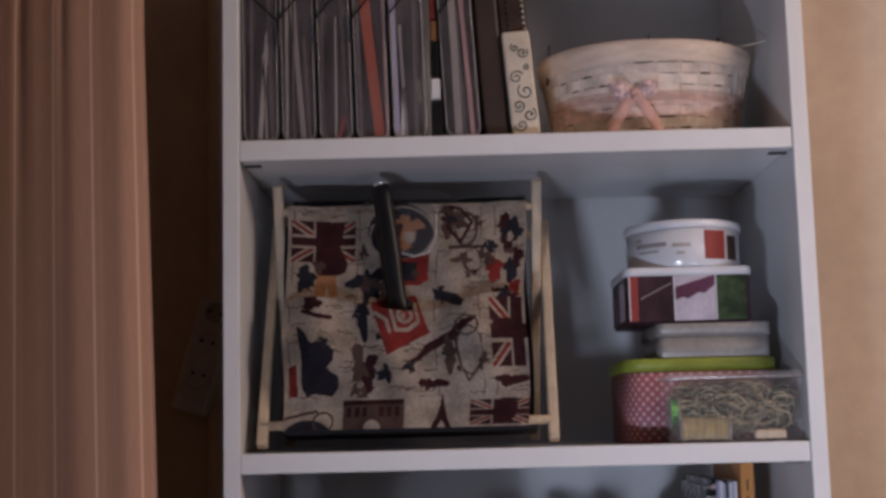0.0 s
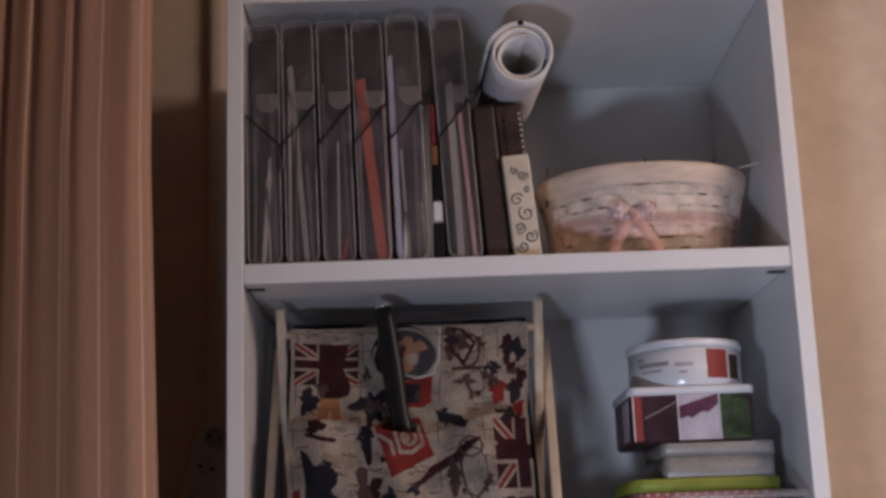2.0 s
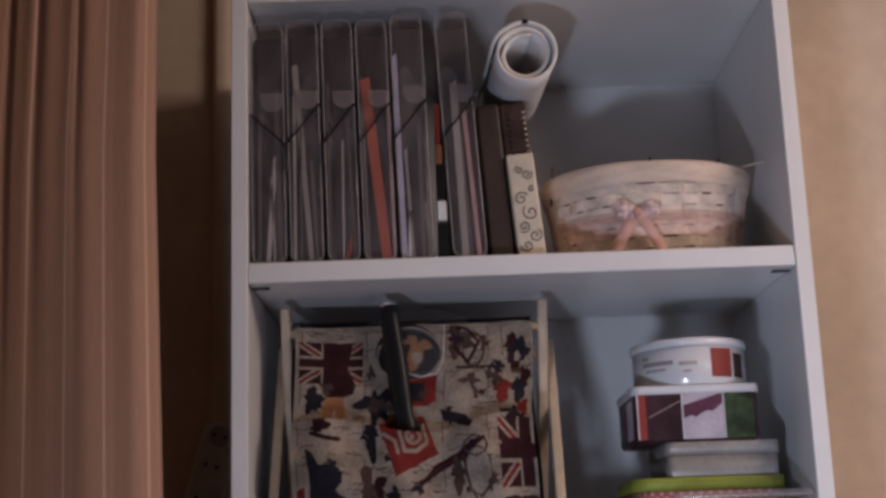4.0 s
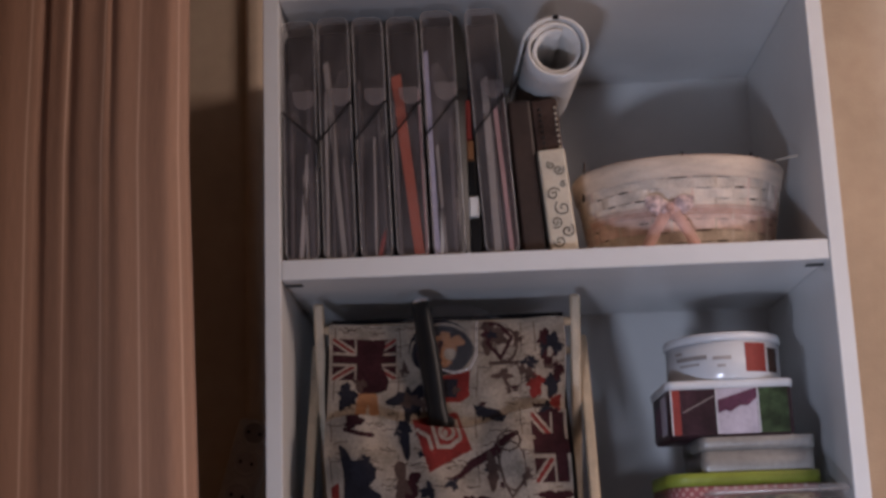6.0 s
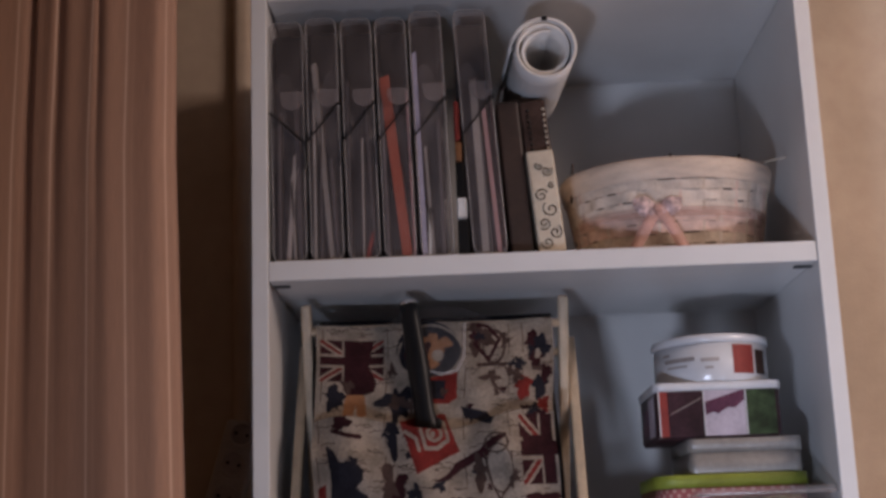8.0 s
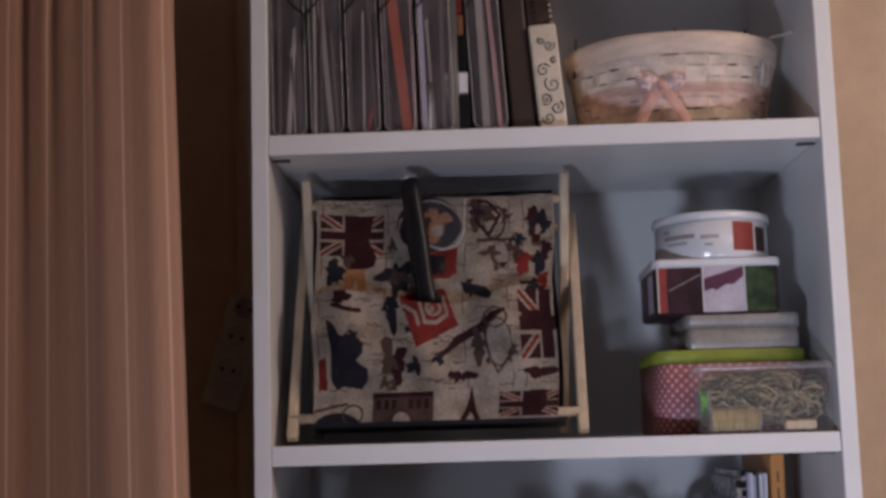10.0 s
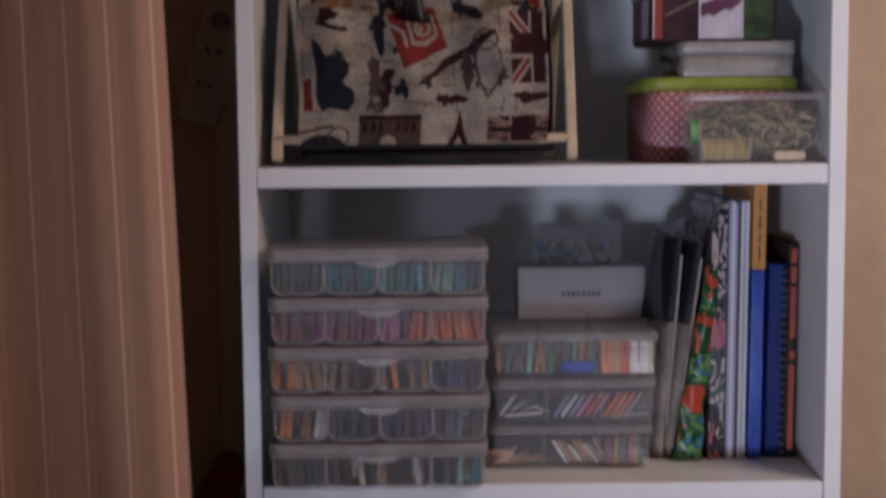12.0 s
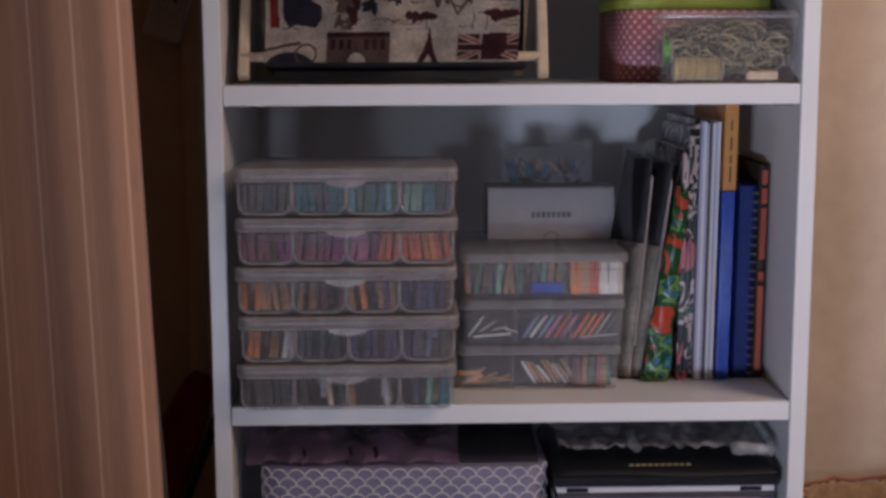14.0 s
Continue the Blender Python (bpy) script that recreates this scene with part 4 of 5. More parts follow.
part("side_picture", boxed((0.5305, 0.085, PZ + 0.006), (0.5314, 0.135, PZ + 0.06), 0.0, 1), MAUVEPIC, body)
part("side_picture", boxed((0.5303, 0.150, PZ + 0.012), (0.5314, 0.190, PZ + 0.05), 0.0, 1), PLUM, body)

oval = thing("oval_tin", (0.625, 0.155, 1.465), "oval white tin with a red square label on its side", "tin")
OZ = PZ + 0.0789


def ellipse(rx, ry, z, n=56):
    return [(0.6275 + rx * math.cos(2 * math.pi * k / n), 0.150 + ry * math.sin(2 * math.pi * k / n), OZ + z) for k in range(n)]


obody = part("body", loft(bmesh.new(), [ellipse(0.080, 0.086, 0.0), ellipse(0.0815, 0.0875, 0.002), ellipse(0.0815, 0.0875, 0.054)]), WHITE_TIN, oval, smooth=True)
part("lid", loft(bmesh.new(), [ellipse(0.0825, 0.0885, 0.0545), ellipse(0.0845, 0.0905, 0.0555), ellipse(0.0845, 0.0905, 0.062), ellipse(0.0825, 0.0885, 0.066), ellipse(0.077, 0.083, 0.0675)]), WHITE_TIN, oval, smooth=True)


def oval_patch(a0, a1, z0, z1, g=0.0006):
    return sheet(10, 2, lambda u, v: (0.6275 + (0.0815 + g) * math.cos(a0 + (a1 - a0) * u), 0.150 + (0.0875 + g) * math.sin(a0 + (a1 - a0) * u), OZ + z0 + (z1 - z0) * v), 0.0)


part("red_label", oval_patch(radians(282), radians(306), 0.010, 0.051), REDM, obody, "square red label")
part("amber_label", oval_patch(radians(309), radians(326), 0.010, 0.045), SEPIA, obody)
for k, (a, b, z, h) in enumerate(((206, 216, 0.040, 0.004), (208, 244, 0.030, 0.006), (212, 236, 0.022, 0.003), (250, 268, 0.028, 0.005), (254, 262, 0.018, 0.003))):
    part("print_bar", oval_patch(radians(a), radians(b), z, z + h), PALE, obody)

# ---- middle compartment: clear box of yarn ends ----
TWINE = mat("pale_jute_twine", (0.44, 0.37, 0.24), 0.8, 0.35, 60, 0.5, 500)
TWINE_B = mat("grey_green_twine", (0.13, 0.13, 0.09), 0.9, 0.25, 60, 0.5, 500)
GOLD = mat("gold_metal_thread", (0.74, 0.63, 0.38), 0.30, 0.2, 30, 0.8, 900, metal=0.6, stretch=(12, 1, 1))
GREENFOIL = mat("green_foil_ribbon", (0.10, 0.42, 0.05), 0.25, 0.3, 40, 0.4, 200, metal=0.4)
CLEAR_THIN = mat("thin_clear_plastic", (0.7, 0.68, 0.68), 0.10, 0.1, 20, 0.3, 40, alpha=0.08, spec=0.9)
yarn = thing("clear_box", (0.665, 0.03, A), "clear plastic box filled with tangled jute twine and spools", "box")
bm = rounded_solid(0.184, 0.058, 0.008, ((0.0006, -0.004), (0.003, -0.002), (0.086, 0.0)))
bmesh.ops.delete(bm, geom=[f for f in bm.faces if f.normal.z > 0.9 and f.calc_center_median().z > 0.08], context="FACES")
part("body", shift(bm, 0.6640, 0.0335, A), CLEAR_THIN, yarn)
part("lid", shift(rounded_solid(0.186, 0.060, 0.009, ((0.0862, 0.0006), (0.0895, 0.0006), (0.0925, -0.0010), (0.0942, -0.0035), (0.0950, -0.0075))), 0.6640, 0.0335, A), CLEAR, yarn)
bm = bmesh.new()
tube(bm, [(0.664 + x, 0.0335 + y, A + 0.0868) for x, y in outline(0.187, 0.061, 0.009)], 0.0013, 6, True)
part("lid_rim", bm, CLEAR_EDGE, yarn)
for m, n, seed in ((TWINE, 58, 2), (TWINE_B, 30, 7)):
    rnd = random.Random(seed)
    bm = bmesh.new()
    for k in range(n):
        cx, cy, cz = rnd.uniform(0.600, 0.735), rnd.uniform(0.020, 0.048), A + rnd.uniform(0.022, 0.068)
        r, ph = rnd.uniform(0.008, 0.019), rnd.uniform(0, 6)
        pts = []
        for q in range(22):
            a = ph + q * 0.62
            rr = r * (1 + 0.35 * math.sin(q * 0.9 + ph))
            pts.append((min(0.750, max(0.582, cx + 1.5 * rr * math.cos(a))), min(0.056, max(0.012, cy + 0.5 * rr * math.sin(a * 0.7))), min(A + 0.082, max(A + 0.006, cz + rr * math.sin(a)))))
        tube(bm, pts, 0.0012, 5)
    tagged(part("twine", bm, m, yarn, smooth=True), kind="stuff")


def spool(x0, x1, y, z, r, m, label):
    th = thing("thread_spool", ((x0 + x1) / 2, y, A), label, "spool", "spools in the clear box")
    bm = bmesh.new()
    tube(bm, [(x0 + 0.003 + (x1 - x0 - 0.006) * q / 10, y, z) for q in range(11)], lambda s: r * (0.93 + 0.03 * math.sin(s * 19)), 20)
    part("thread", bm, m, th, smooth=True)
    for x in (x0, x1 - 0.003):
        bm = bmesh.new()
        tube(bm, [(x, y, z), (x + 0.003, y, z)], r * 1.12, 20)
        part("flange", bm, CLEAR_EDGE, th)
    return th


spool(0.589, 0.657, 0.0195, A + 0.0195, 0.0165, GOLD, "large spool of shiny gold thread lying on its side")
spool(0.576, 0.590, 0.0260, A + 0.0420, 0.0185, GREENFOIL, "small reel of shiny green ribbon")
part("cork", boxed((0.690, 0.012, A + 0.004), (0.732, 0.024, A + 0.016), 0.003, 2), WOOD, yarn, "small wooden peg")

# ---- lower compartment: floss boxes ----
def thread_mat(name, col):
    return mat(name, col, 0.8, 0.2, 40, 0.5, 600, rand=0.22)


TH = {k: thread_mat(k + "_floss", c) for k, c in dict(
    grey=(0.10, 0.10, 0.095), slate=(0.07, 0.095, 0.125), teal=(0.03, 0.17, 0.21), aqua=(0.12, 0.36, 0.40), green=(0.06, 0.16, 0.11), mint=(0.20, 0.37, 0.30),
    rose=(0.27, 0.09, 0.12), magenta=(0.27, 0.045, 0.16), pink=(0.48, 0.18, 0.30), coral=(0.60, 0.13, 0.06), orange=(0.66, 0.23, 0.07), peach=(0.60, 0.34, 0.20),
    tan=(0.34, 0.20, 0.10), brown=(0.11, 0.055, 0.04), violet=(0.10, 0.07, 0.15), indigo=(0.05, 0.055, 0.14), sky=(0.18, 0.22, 0.34), cream=(0.58, 0.50, 0.40), white=(0.66, 0.65, 0.63)).items()}
BOBBINS = {}


def bobbin_mesh(key, tall):
    """A small card wound with floss: waisted, thin, with notched ends."""
    if (key, tall) not in BOBBINS:
        bm = bmesh.new()
        w, t = 0.030, 0.0070
        prof = [(-w / 2, 0), (w / 2, 0), (w / 2, 0.008), (w / 2 - 0.003, 0.011), (w / 2 - 0.003, tall - 0.011), (w / 2, tall - 0.008), (w / 2, tall), (-w / 2, tall), (-w / 2, tall - 0.008), (-w / 2 + 0.003, tall - 0.011), (-w / 2 + 0.003, 0.011), (-w / 2, 0.008)]
        a = [bm.verts.new((-t / 2, y, z)) for y, z in prof]
        b = [bm.verts.new((t / 2, y, z)) for y, z in prof]
        bm.faces.new(a)
        bm.faces.new(b[::-1])
        for k in range(len(prof)):
            bm.faces.new((a[k], b[k], b[(k + 1) % len(prof)], a[(k + 1) % len(prof)]))
        bmesh.ops.recalc_face_normals(bm, faces=bm.faces)
        me = bpy.data.meshes.new("bobbin")
        bm.to_mesh(me)
        bm.free()
        me.materials.append(TH[key])
        BOBBINS[key, tall] = me
    return BOBBINS[key, tall]


def put_bobbin(th, key, tall, x, y, z, tip=0.0, turn=0.0):
    ob = new("bobbin", bobbin_mesh(key, tall))
    ob.parent = th
    ob.matrix_local = th.matrix_world.inverted() @ pose(x, y, z, 0, tip, turn)
    return ob


def floss_box(z0, x0, cells, label, seed, gaps=0.0):
    rnd = random.Random(seed)
    W, D, H, ya = 0.2925, 0.195, 0.0645, -0.030
    cx, cy = x0 + W / 2, ya + D / 2
    th = thing("floss_organiser", (cx, cy, z0), label, "organiser box", "stacked floss organisers")
    bm = rounded_solid(W - 0.010, D - 0.010, 0.012, ((0.0006, -0.006), (0.003, -0.002), (0.008, 0.0005), (0.044, 0.003), (0.0465, 0.003)))
    body = part("body", shift(bm, cx, cy, z0), FLOSS_CLEAR, th, smooth=True)
    lid = part("lid", shift(rounded_solid(W - 0.006, D - 0.006, 0.013, ((0.0468, 0.002), (0.0475, 0.003), (0.0605, 0.003), (0.0630, 0.001), (0.0638, -0.006))), cx, cy, z0), FROST, th, "translucent hinged lid", smooth=True)
    for zz in (0.0472, 0.0618):
        bm = bmesh.new()
        tube(bm, [(cx + x, cy + y, z0 + zz) for x, y in outline(W, D, 0.016)], 0.0011, 6, True)
        part("lid_rim", bm, CLEAR_EDGE, lid)
    bm = bmesh.new()
    pts = [(cx + 0.027 * math.cos(math.pi + math.pi * k / 14), ya - 0.0035, z0 + 0.0485 + 0.0095 * math.sin(math.pi + math.pi * k / 14)) for k in range(15)]
    f = bm.faces.new([bm.verts.new(p) for p in pts])
    ex = bmesh.ops.extrude_face_region(bm, geom=[f])
    bmesh.ops.translate(bm, vec=(0, 0.003, 0), verts=[v for v in ex["geom"] if isinstance(v, bmesh.types.BMVert)])
    bmesh.ops.recalc_face_normals(bm, faces=bm.faces)
    part("latch", bm, CLEAR_EDGE, lid, "frosted latch tab")
    bm = bmesh.new()
    for k in range(36):
        x = x0 + 0.014 + (W - 0.028) * (k + 0.3 * math.sin(k * 5.1)) / 35
        box(bm, (x - 0.0005, ya + 0.0035, z0 + 0.005), (x + 0.0005, ya + 0.006, z0 + 0.013 + 0.004 * math.sin(k * 3.7)))
    part("base_ribs", bm, FLOSS_CLEAR, body)["kind"] = "stuff"
    cw = (W - 0.012) / 4
    for c, keys in enumerate(cells):
        a, b = x0 + 0.006 + cw * c + 0.001, x0 + 0.006 + cw * (c + 1) - 0.001
        r = 0.014
        arc = [(a, z0 + 0.045)] + [(a + r - r * math.cos(q * math.pi / 12), z0 + 0.004 + r - r * math.sin(q * math.pi / 12)) for q in range(7)] + [(b - r + r * math.sin(q * math.pi / 12), z0 + 0.004 + r - r * math.cos(q * math.pi / 12)) for q in range(7)] + [(b, z0 + 0.045)]
        bm = bmesh.new()
        tube(bm, [(x, ya + 0.0055, z) for x, z in arc], 0.0015, 8)
        part("cell_rim", bm, CLEAR_EDGE, body, smooth=True)
        if c:
            part("divider", boxed((a - 0.0015, ya + 0.01, z0 + 0.004), (a - 0.0005, ya + D - 0.01, z0 + 0.045)), CLEAR, body)
        n = 7 + seed % 2
        tip = rnd.uniform(-6, 6)
        for k in range(n):
            if rnd.random() < gaps:
                continue
            key = keys[int(k / n * len(keys))] if rnd.random() < 0.8 else rnd.choice(keys)
            put_bobbin(th, key, 0.036, a + 0.006 + (b - a - 0.012) * k / (n - 1), ya + 0.026 + rnd.uniform(0, 0.003), z0 + 0.0065, tip + rnd.uniform(-5, 5), rnd.uniform(-9, 9))
        for back in (0.070, 0.108, 0.146):
            for k in range(5):
                if rnd.random() < gaps * 0.8:
                    continue
                put_bobbin(th, rnd.choice(keys), 0.036, a + 0.01 + (b - a - 0.02) * k / 4, ya + back, z0 + 0.0065, rnd.uniform(-8, 8))
    return th


step = 0.0652
floss_box(B, 0.0120, [("grey", "slate"), ("white", "cream", "grey"), ("tan", "green", "white"), ("slate", "mint", "teal")], "clear floss organiser with pale, tan and green bobbins", 1, 0.66)
floss_box(B + step, 0.0150, [("orange", "tan", "white"), ("slate", "violet", "grey"), ("indigo", "slate", "violet"), ("violet", "sky", "grey")], "clear floss organiser with blue and grey bobbins", 2, 0.34)
floss_box(B + 2 * step, 0.0125, [("orange", "peach", "tan"), ("tan", "brown", "rose"), ("orange", "tan", "violet"), ("violet", "indigo", "brown")], "clear floss organiser with orange and brown bobbins", 3, 0.26)
floss_box(B + 3 * step, 0.0140, [("rose", "brown", "magenta"), ("rose", "magenta"), ("pink", "magenta", "coral"), ("coral", "orange", "coral")], "clear floss organiser with pink and coral bobbins", 4)
floss_box(B + 4 * step, 0.0140, [("grey", "slate", "grey"), ("teal", "slate", "teal"), ("green", "teal", "aqua"), ("mint", "teal", "slate")], "clear floss organiser with teal and green bobbins", 6)


# ---- lower compartment: three lidded boxes ----
def stick(th, m, a, b, r=0.003, flat=0.6, name="craft_stick"):
    bm = bmesh.new()
    tube(bm, [Vector(a).lerp(Vector(b), q / 4) for q in range(5)], lambda s: r * (1 - 0.25 * abs(2 * s - 1)), 6, flat=flat)
    return part(name, bm, m, th)


def lidded_box(z0, x0, x1, label):
    W, D, ya = x1 - x0, 0.240, 0.072
    cx, cy = (x0 + x1) / 2, ya + D / 2
    th = thing("lidded_box", (cx, cy, z0), label, "storage box", "stacked lidded boxes")
    body = part("body", shift(rounded_solid(W - 0.010, D - 0.010, 0.006, ((0.0006, -0.002), (0.002, 0.0), (0.052, 0.003))), cx, cy, z0), CLEAR, th, smooth=True)
    part("lid", shift(rounded_solid(W - 0.006, D - 0.006, 0.008, ((0.0525, 0.002), (0.0530, 0.003), (0.0625, 0.003), (0.0640, 0.001), (0.0646, -0.004))), cx, cy, z0), FROST_LID, th, "milky translucent lid", smooth=True)
    bm = bmesh.new()
    tube(bm, [(cx + x, cy + y, z0 + 0.0530) for x, y in outline(W + 0.001, D + 0.001, 0.010)], 0.0010, 6, True)
    part("lid_rim", bm, CLEAR_EDGE, th)
    for c in (1, 2):
        x = x0 + W * c / 3
        part("divider", boxed((x - 0.0010, ya + 0.008, z0 + 0.003), (x + 0.0010, ya + D - 0.008, z0 + 0.051)), FROST_LID, body)
    return th


bx = lidded_box(B, 0.3110, 0.5400, "clear lidded box of wooden pegs and peach craft sticks")
rnd = random.Random(9)
for k in range(12):
    x = 0.323 + 0.050 * rnd.random()
    stick(bx, TH["tan"] if k % 2 else TH["peach"], (x - 0.014, 0.085 + 0.01 * rnd.random(), B + 0.006 + 0.02 * rnd.random()), (x + 0.018, 0.088 + 0.01 * rnd.random(), B + 0.009 + 0.022 * rnd.random()), 0.005)
for k in range(9):
    x = 0.400 + 0.009 * k * 0.8
    stick(bx, TH["peach"] if k % 3 else TH["white"], (x, 0.086 + 0.006 * (k % 3), B + 0.040 - 0.002 * (k % 4)), (x + 0.020, 0.086 + 0.006 * (k % 2), B + 0.008), 0.004)
for k in range(8):
    put_bobbin(bx, ("brown", "rose", "tan", "green")[k % 4], 0.040, 0.475 + 0.007 * k, 0.098, B + 0.005, rnd.uniform(-8, 8))
bx = lidded_box(B + 0.0655, 0.3140, 0.5450, "clear lidded box of pale tools and coral sticks")
Z1 = B + 0.0655
for k in range(7):
    x = 0.325 + 0.008 * k
    stick(bx, TH["grey"] if k % 2 else TH["white"], (x, 0.088 + 0.005 * (k % 3), Z1 + 0.010 + 0.002 * k), (x + 0.022, 0.086, Z1 + 0.040 - 0.004 * k), 0.0025)
stick(bx, TH["white"], (0.332, 0.082, Z1 + 0.011), (0.385, 0.082, Z1 + 0.015), 0.004)
for k, key in enumerate(("sky", "white", "sky", "pink", "coral", "pink")):
    x = 0.402 + 0.011 * k
    stick(bx, TH[key], (x, 0.086 + 0.004 * (k % 2), Z1 + 0.008), (x + 0.022, 0.088, Z1 + 0.040), 0.005)
for k, key in enumerate(("coral", "orange", "coral", "white", "grey")):
    x = 0.472 + 0.010 * k
    stick(bx, TH[key], (x, 0.085, Z1 + 0.008), (x + 0.024, 0.088, Z1 + 0.042), 0.0045 if k < 3 else 0.002)
stick(bx, TH["white"], (0.485, 0.082, Z1 + 0.009), (0.535, 0.082, Z1 + 0.013), 0.0025)
bx = lidded_box(B + 0.1310, 0.3150, 0.5480, "clear lidded box with orange and white bobbins and a blue pack")
Z2 = B + 0.1310
for k in range(14):
    put_bobbin(bx, ("tan", "green", "brown", "grey", "mint", "tan")[k % 6], 0.042, 0.325 + 0.0105 * k, 0.106, Z2 + 0.005, rnd.uniform(-10, 10))
for k in range(11):
    put_bobbin(bx, ("orange", "peach", "coral", "white", "white", "cream")[min(5, k // 2)], 0.044, 0.472 + 0.0066 * k, 0.098, Z2 + 0.005, rnd.uniform(-3, 3))
part("blue_pack", boxed((0.412, 0.080, Z2 + 0.006), (0.458, 0.094, Z2 + 0.022), 0.003, 2), BLUE, bx)

CARD = mat("pale_grey_card", (0.310, 0.288, 0.288), 0.6, 0.06, 10, 0.1, 150)
BZ = Z2 + 0.0648
carton = thing("card_carton", (0.453, 0.24, BZ), "pale grey card carton with a printed name and thumb notch", "carton")
part("body", boxed((0.3585, 0.202, BZ), (0.5480, 0.282, BZ + 0.0785), 0.0015, 2), CARD, carton)
part("flap", boxed((0.3595, 0.2005, BZ + 0.001), (0.5470, 0.2017, BZ + 0.0765), 0.0003, 1), CARD, carton)
for k in range(8):
    part("print_bar", boxed((0.4235 + 0.0075 * k, 0.1996, BZ + 0.034), (0.4290 + 0.0075 * k, 0.2004, BZ + 0.0425), 0.0, 1), GREYP, carton)
bm = bmesh.new()
tube(bm, [(0.4535 + 0.011 * math.cos(math.pi * k / 10), 0.2003, BZ + 0.0015 + 0.011 * math.sin(math.pi * k / 10)) for k in range(11)], 0.0006, 5)
part("thumb_notch", bm, GREYP, carton)

CZ = BZ + 0.0787
skein = thing("thread_bag", (0.445, 0.24, CZ), "clear bag of dark and coloured thread ends", "bag")


def crumple(x, y, size, seed):
    return noise.noise((x * size, y * size, seed)) + 0.5 * noise.noise((x * size * 2.3, y * size * 2.3, seed + 7))


part("bag", sheet(30, 16, lambda u, v: (0.380 + 0.136 * u, 0.225 + 0.010 * crumple(u * 3, v * 2, 1.4, 1) + 0.010 * v, CZ + 0.064 * v * (1 - 0.10 * math.sin(u * 4)) + 0.0003), 0.0006), FILM, skein)
rnd = random.Random(4)
for k in range(60):
    x = rnd.uniform(0.394, 0.502)
    a = (x, 0.246 + rnd.uniform(-0.006, 0.008), CZ + 0.003 + rnd.random() * 0.012)
    b = (x + rnd.uniform(-0.03, 0.012), 0.248, a[2] + rnd.uniform(0.004, 0.030))
    stick(skein, (BLACK, TH["indigo"], TH["brown"], TH["tan"], TH["grey"], BLACK, TH["teal"])[k % 7], a, b, 0.0030, 1.0, "thread")

# ---- lower compartment: books and packets ----
YF, YB = 0.124, 0.36


def upright(name, x0, x1, top, lean, m, label, category, yf=YF, group="books and packets on the shelf"):
    """An Empty for a standing book and a matrix that leans it sideways."""
    th = thing(name, ((x0 + x1) / 2, (yf + YB) / 2, B), label, category, group)
    tl = Matrix(((1, 0, lean, x0), (0, 1, 0, yf), (0, 0, 1, B + 0.0008), (0, 0, 0, 1)))
    return th, tl


def floral(name, ground, c1, c2, c3, size):
    m, nt, b = nodes_of(name)
    tc = nt.nodes.new("ShaderNodeTexCoord")
    nz = nt.nodes.new("ShaderNodeTexNoise")
    nz.inputs["Scale"].default_value = size
    nz.inputs["Detail"].default_value = 2.0
    nz.inputs["Distortion"].default_value = 1.6
    rp = nt.nodes.new("ShaderNodeValToRGB")
    rp.color_ramp.interpolation = "CONSTANT"
    e = rp.color_ramp.elements
    e[0].position, e[0].color, e[1].position, e[1].color = 0.0, (*c3, 1), 0.37, (*ground, 1)
    for p, c in ((0.50, c1), (0.56, ground), (0.60, c2), (0.68, c1)):
        k = e.new(p)
        k.color = (*c, 1)
    nt.links.new(tc.outputs["Object"], nz.inputs["Vector"])
    nt.links.new(nz.outputs["Fac"], rp.inputs[0])
    nt.links.new(rp.outputs[0], b.inputs["Base Color"])
    b.inputs["Roughness"].default_value = 0.28
    b.inputs["Specular IOR Level"].default_value = 0.3
    return m


FLOWER_DARK = floral("dark_floral_cover", (0.008, 0.010, 0.010), (0.50, 0.40, 0.38), (0.04, 0.09, 0.05), (0.40, 0.10, 0.12), 15.0)
FLOWER_GREEN = floral("green_floral_packet", (0.012, 0.06, 0.02), (0.13, 0.26, 0.08), (0.03, 0.14, 0.26), (0.45, 0.06, 0.03), 17.0)
SLEEVE_LOW = mat("dull_beige_card", (0.24, 0.205, 0.165), 0.6, 0.3, 16)
SLEEVE_CARD = mat("charcoal_card", (0.014, 0.013, 0.016), 0.5, 0.3, 20, spec=0.2)

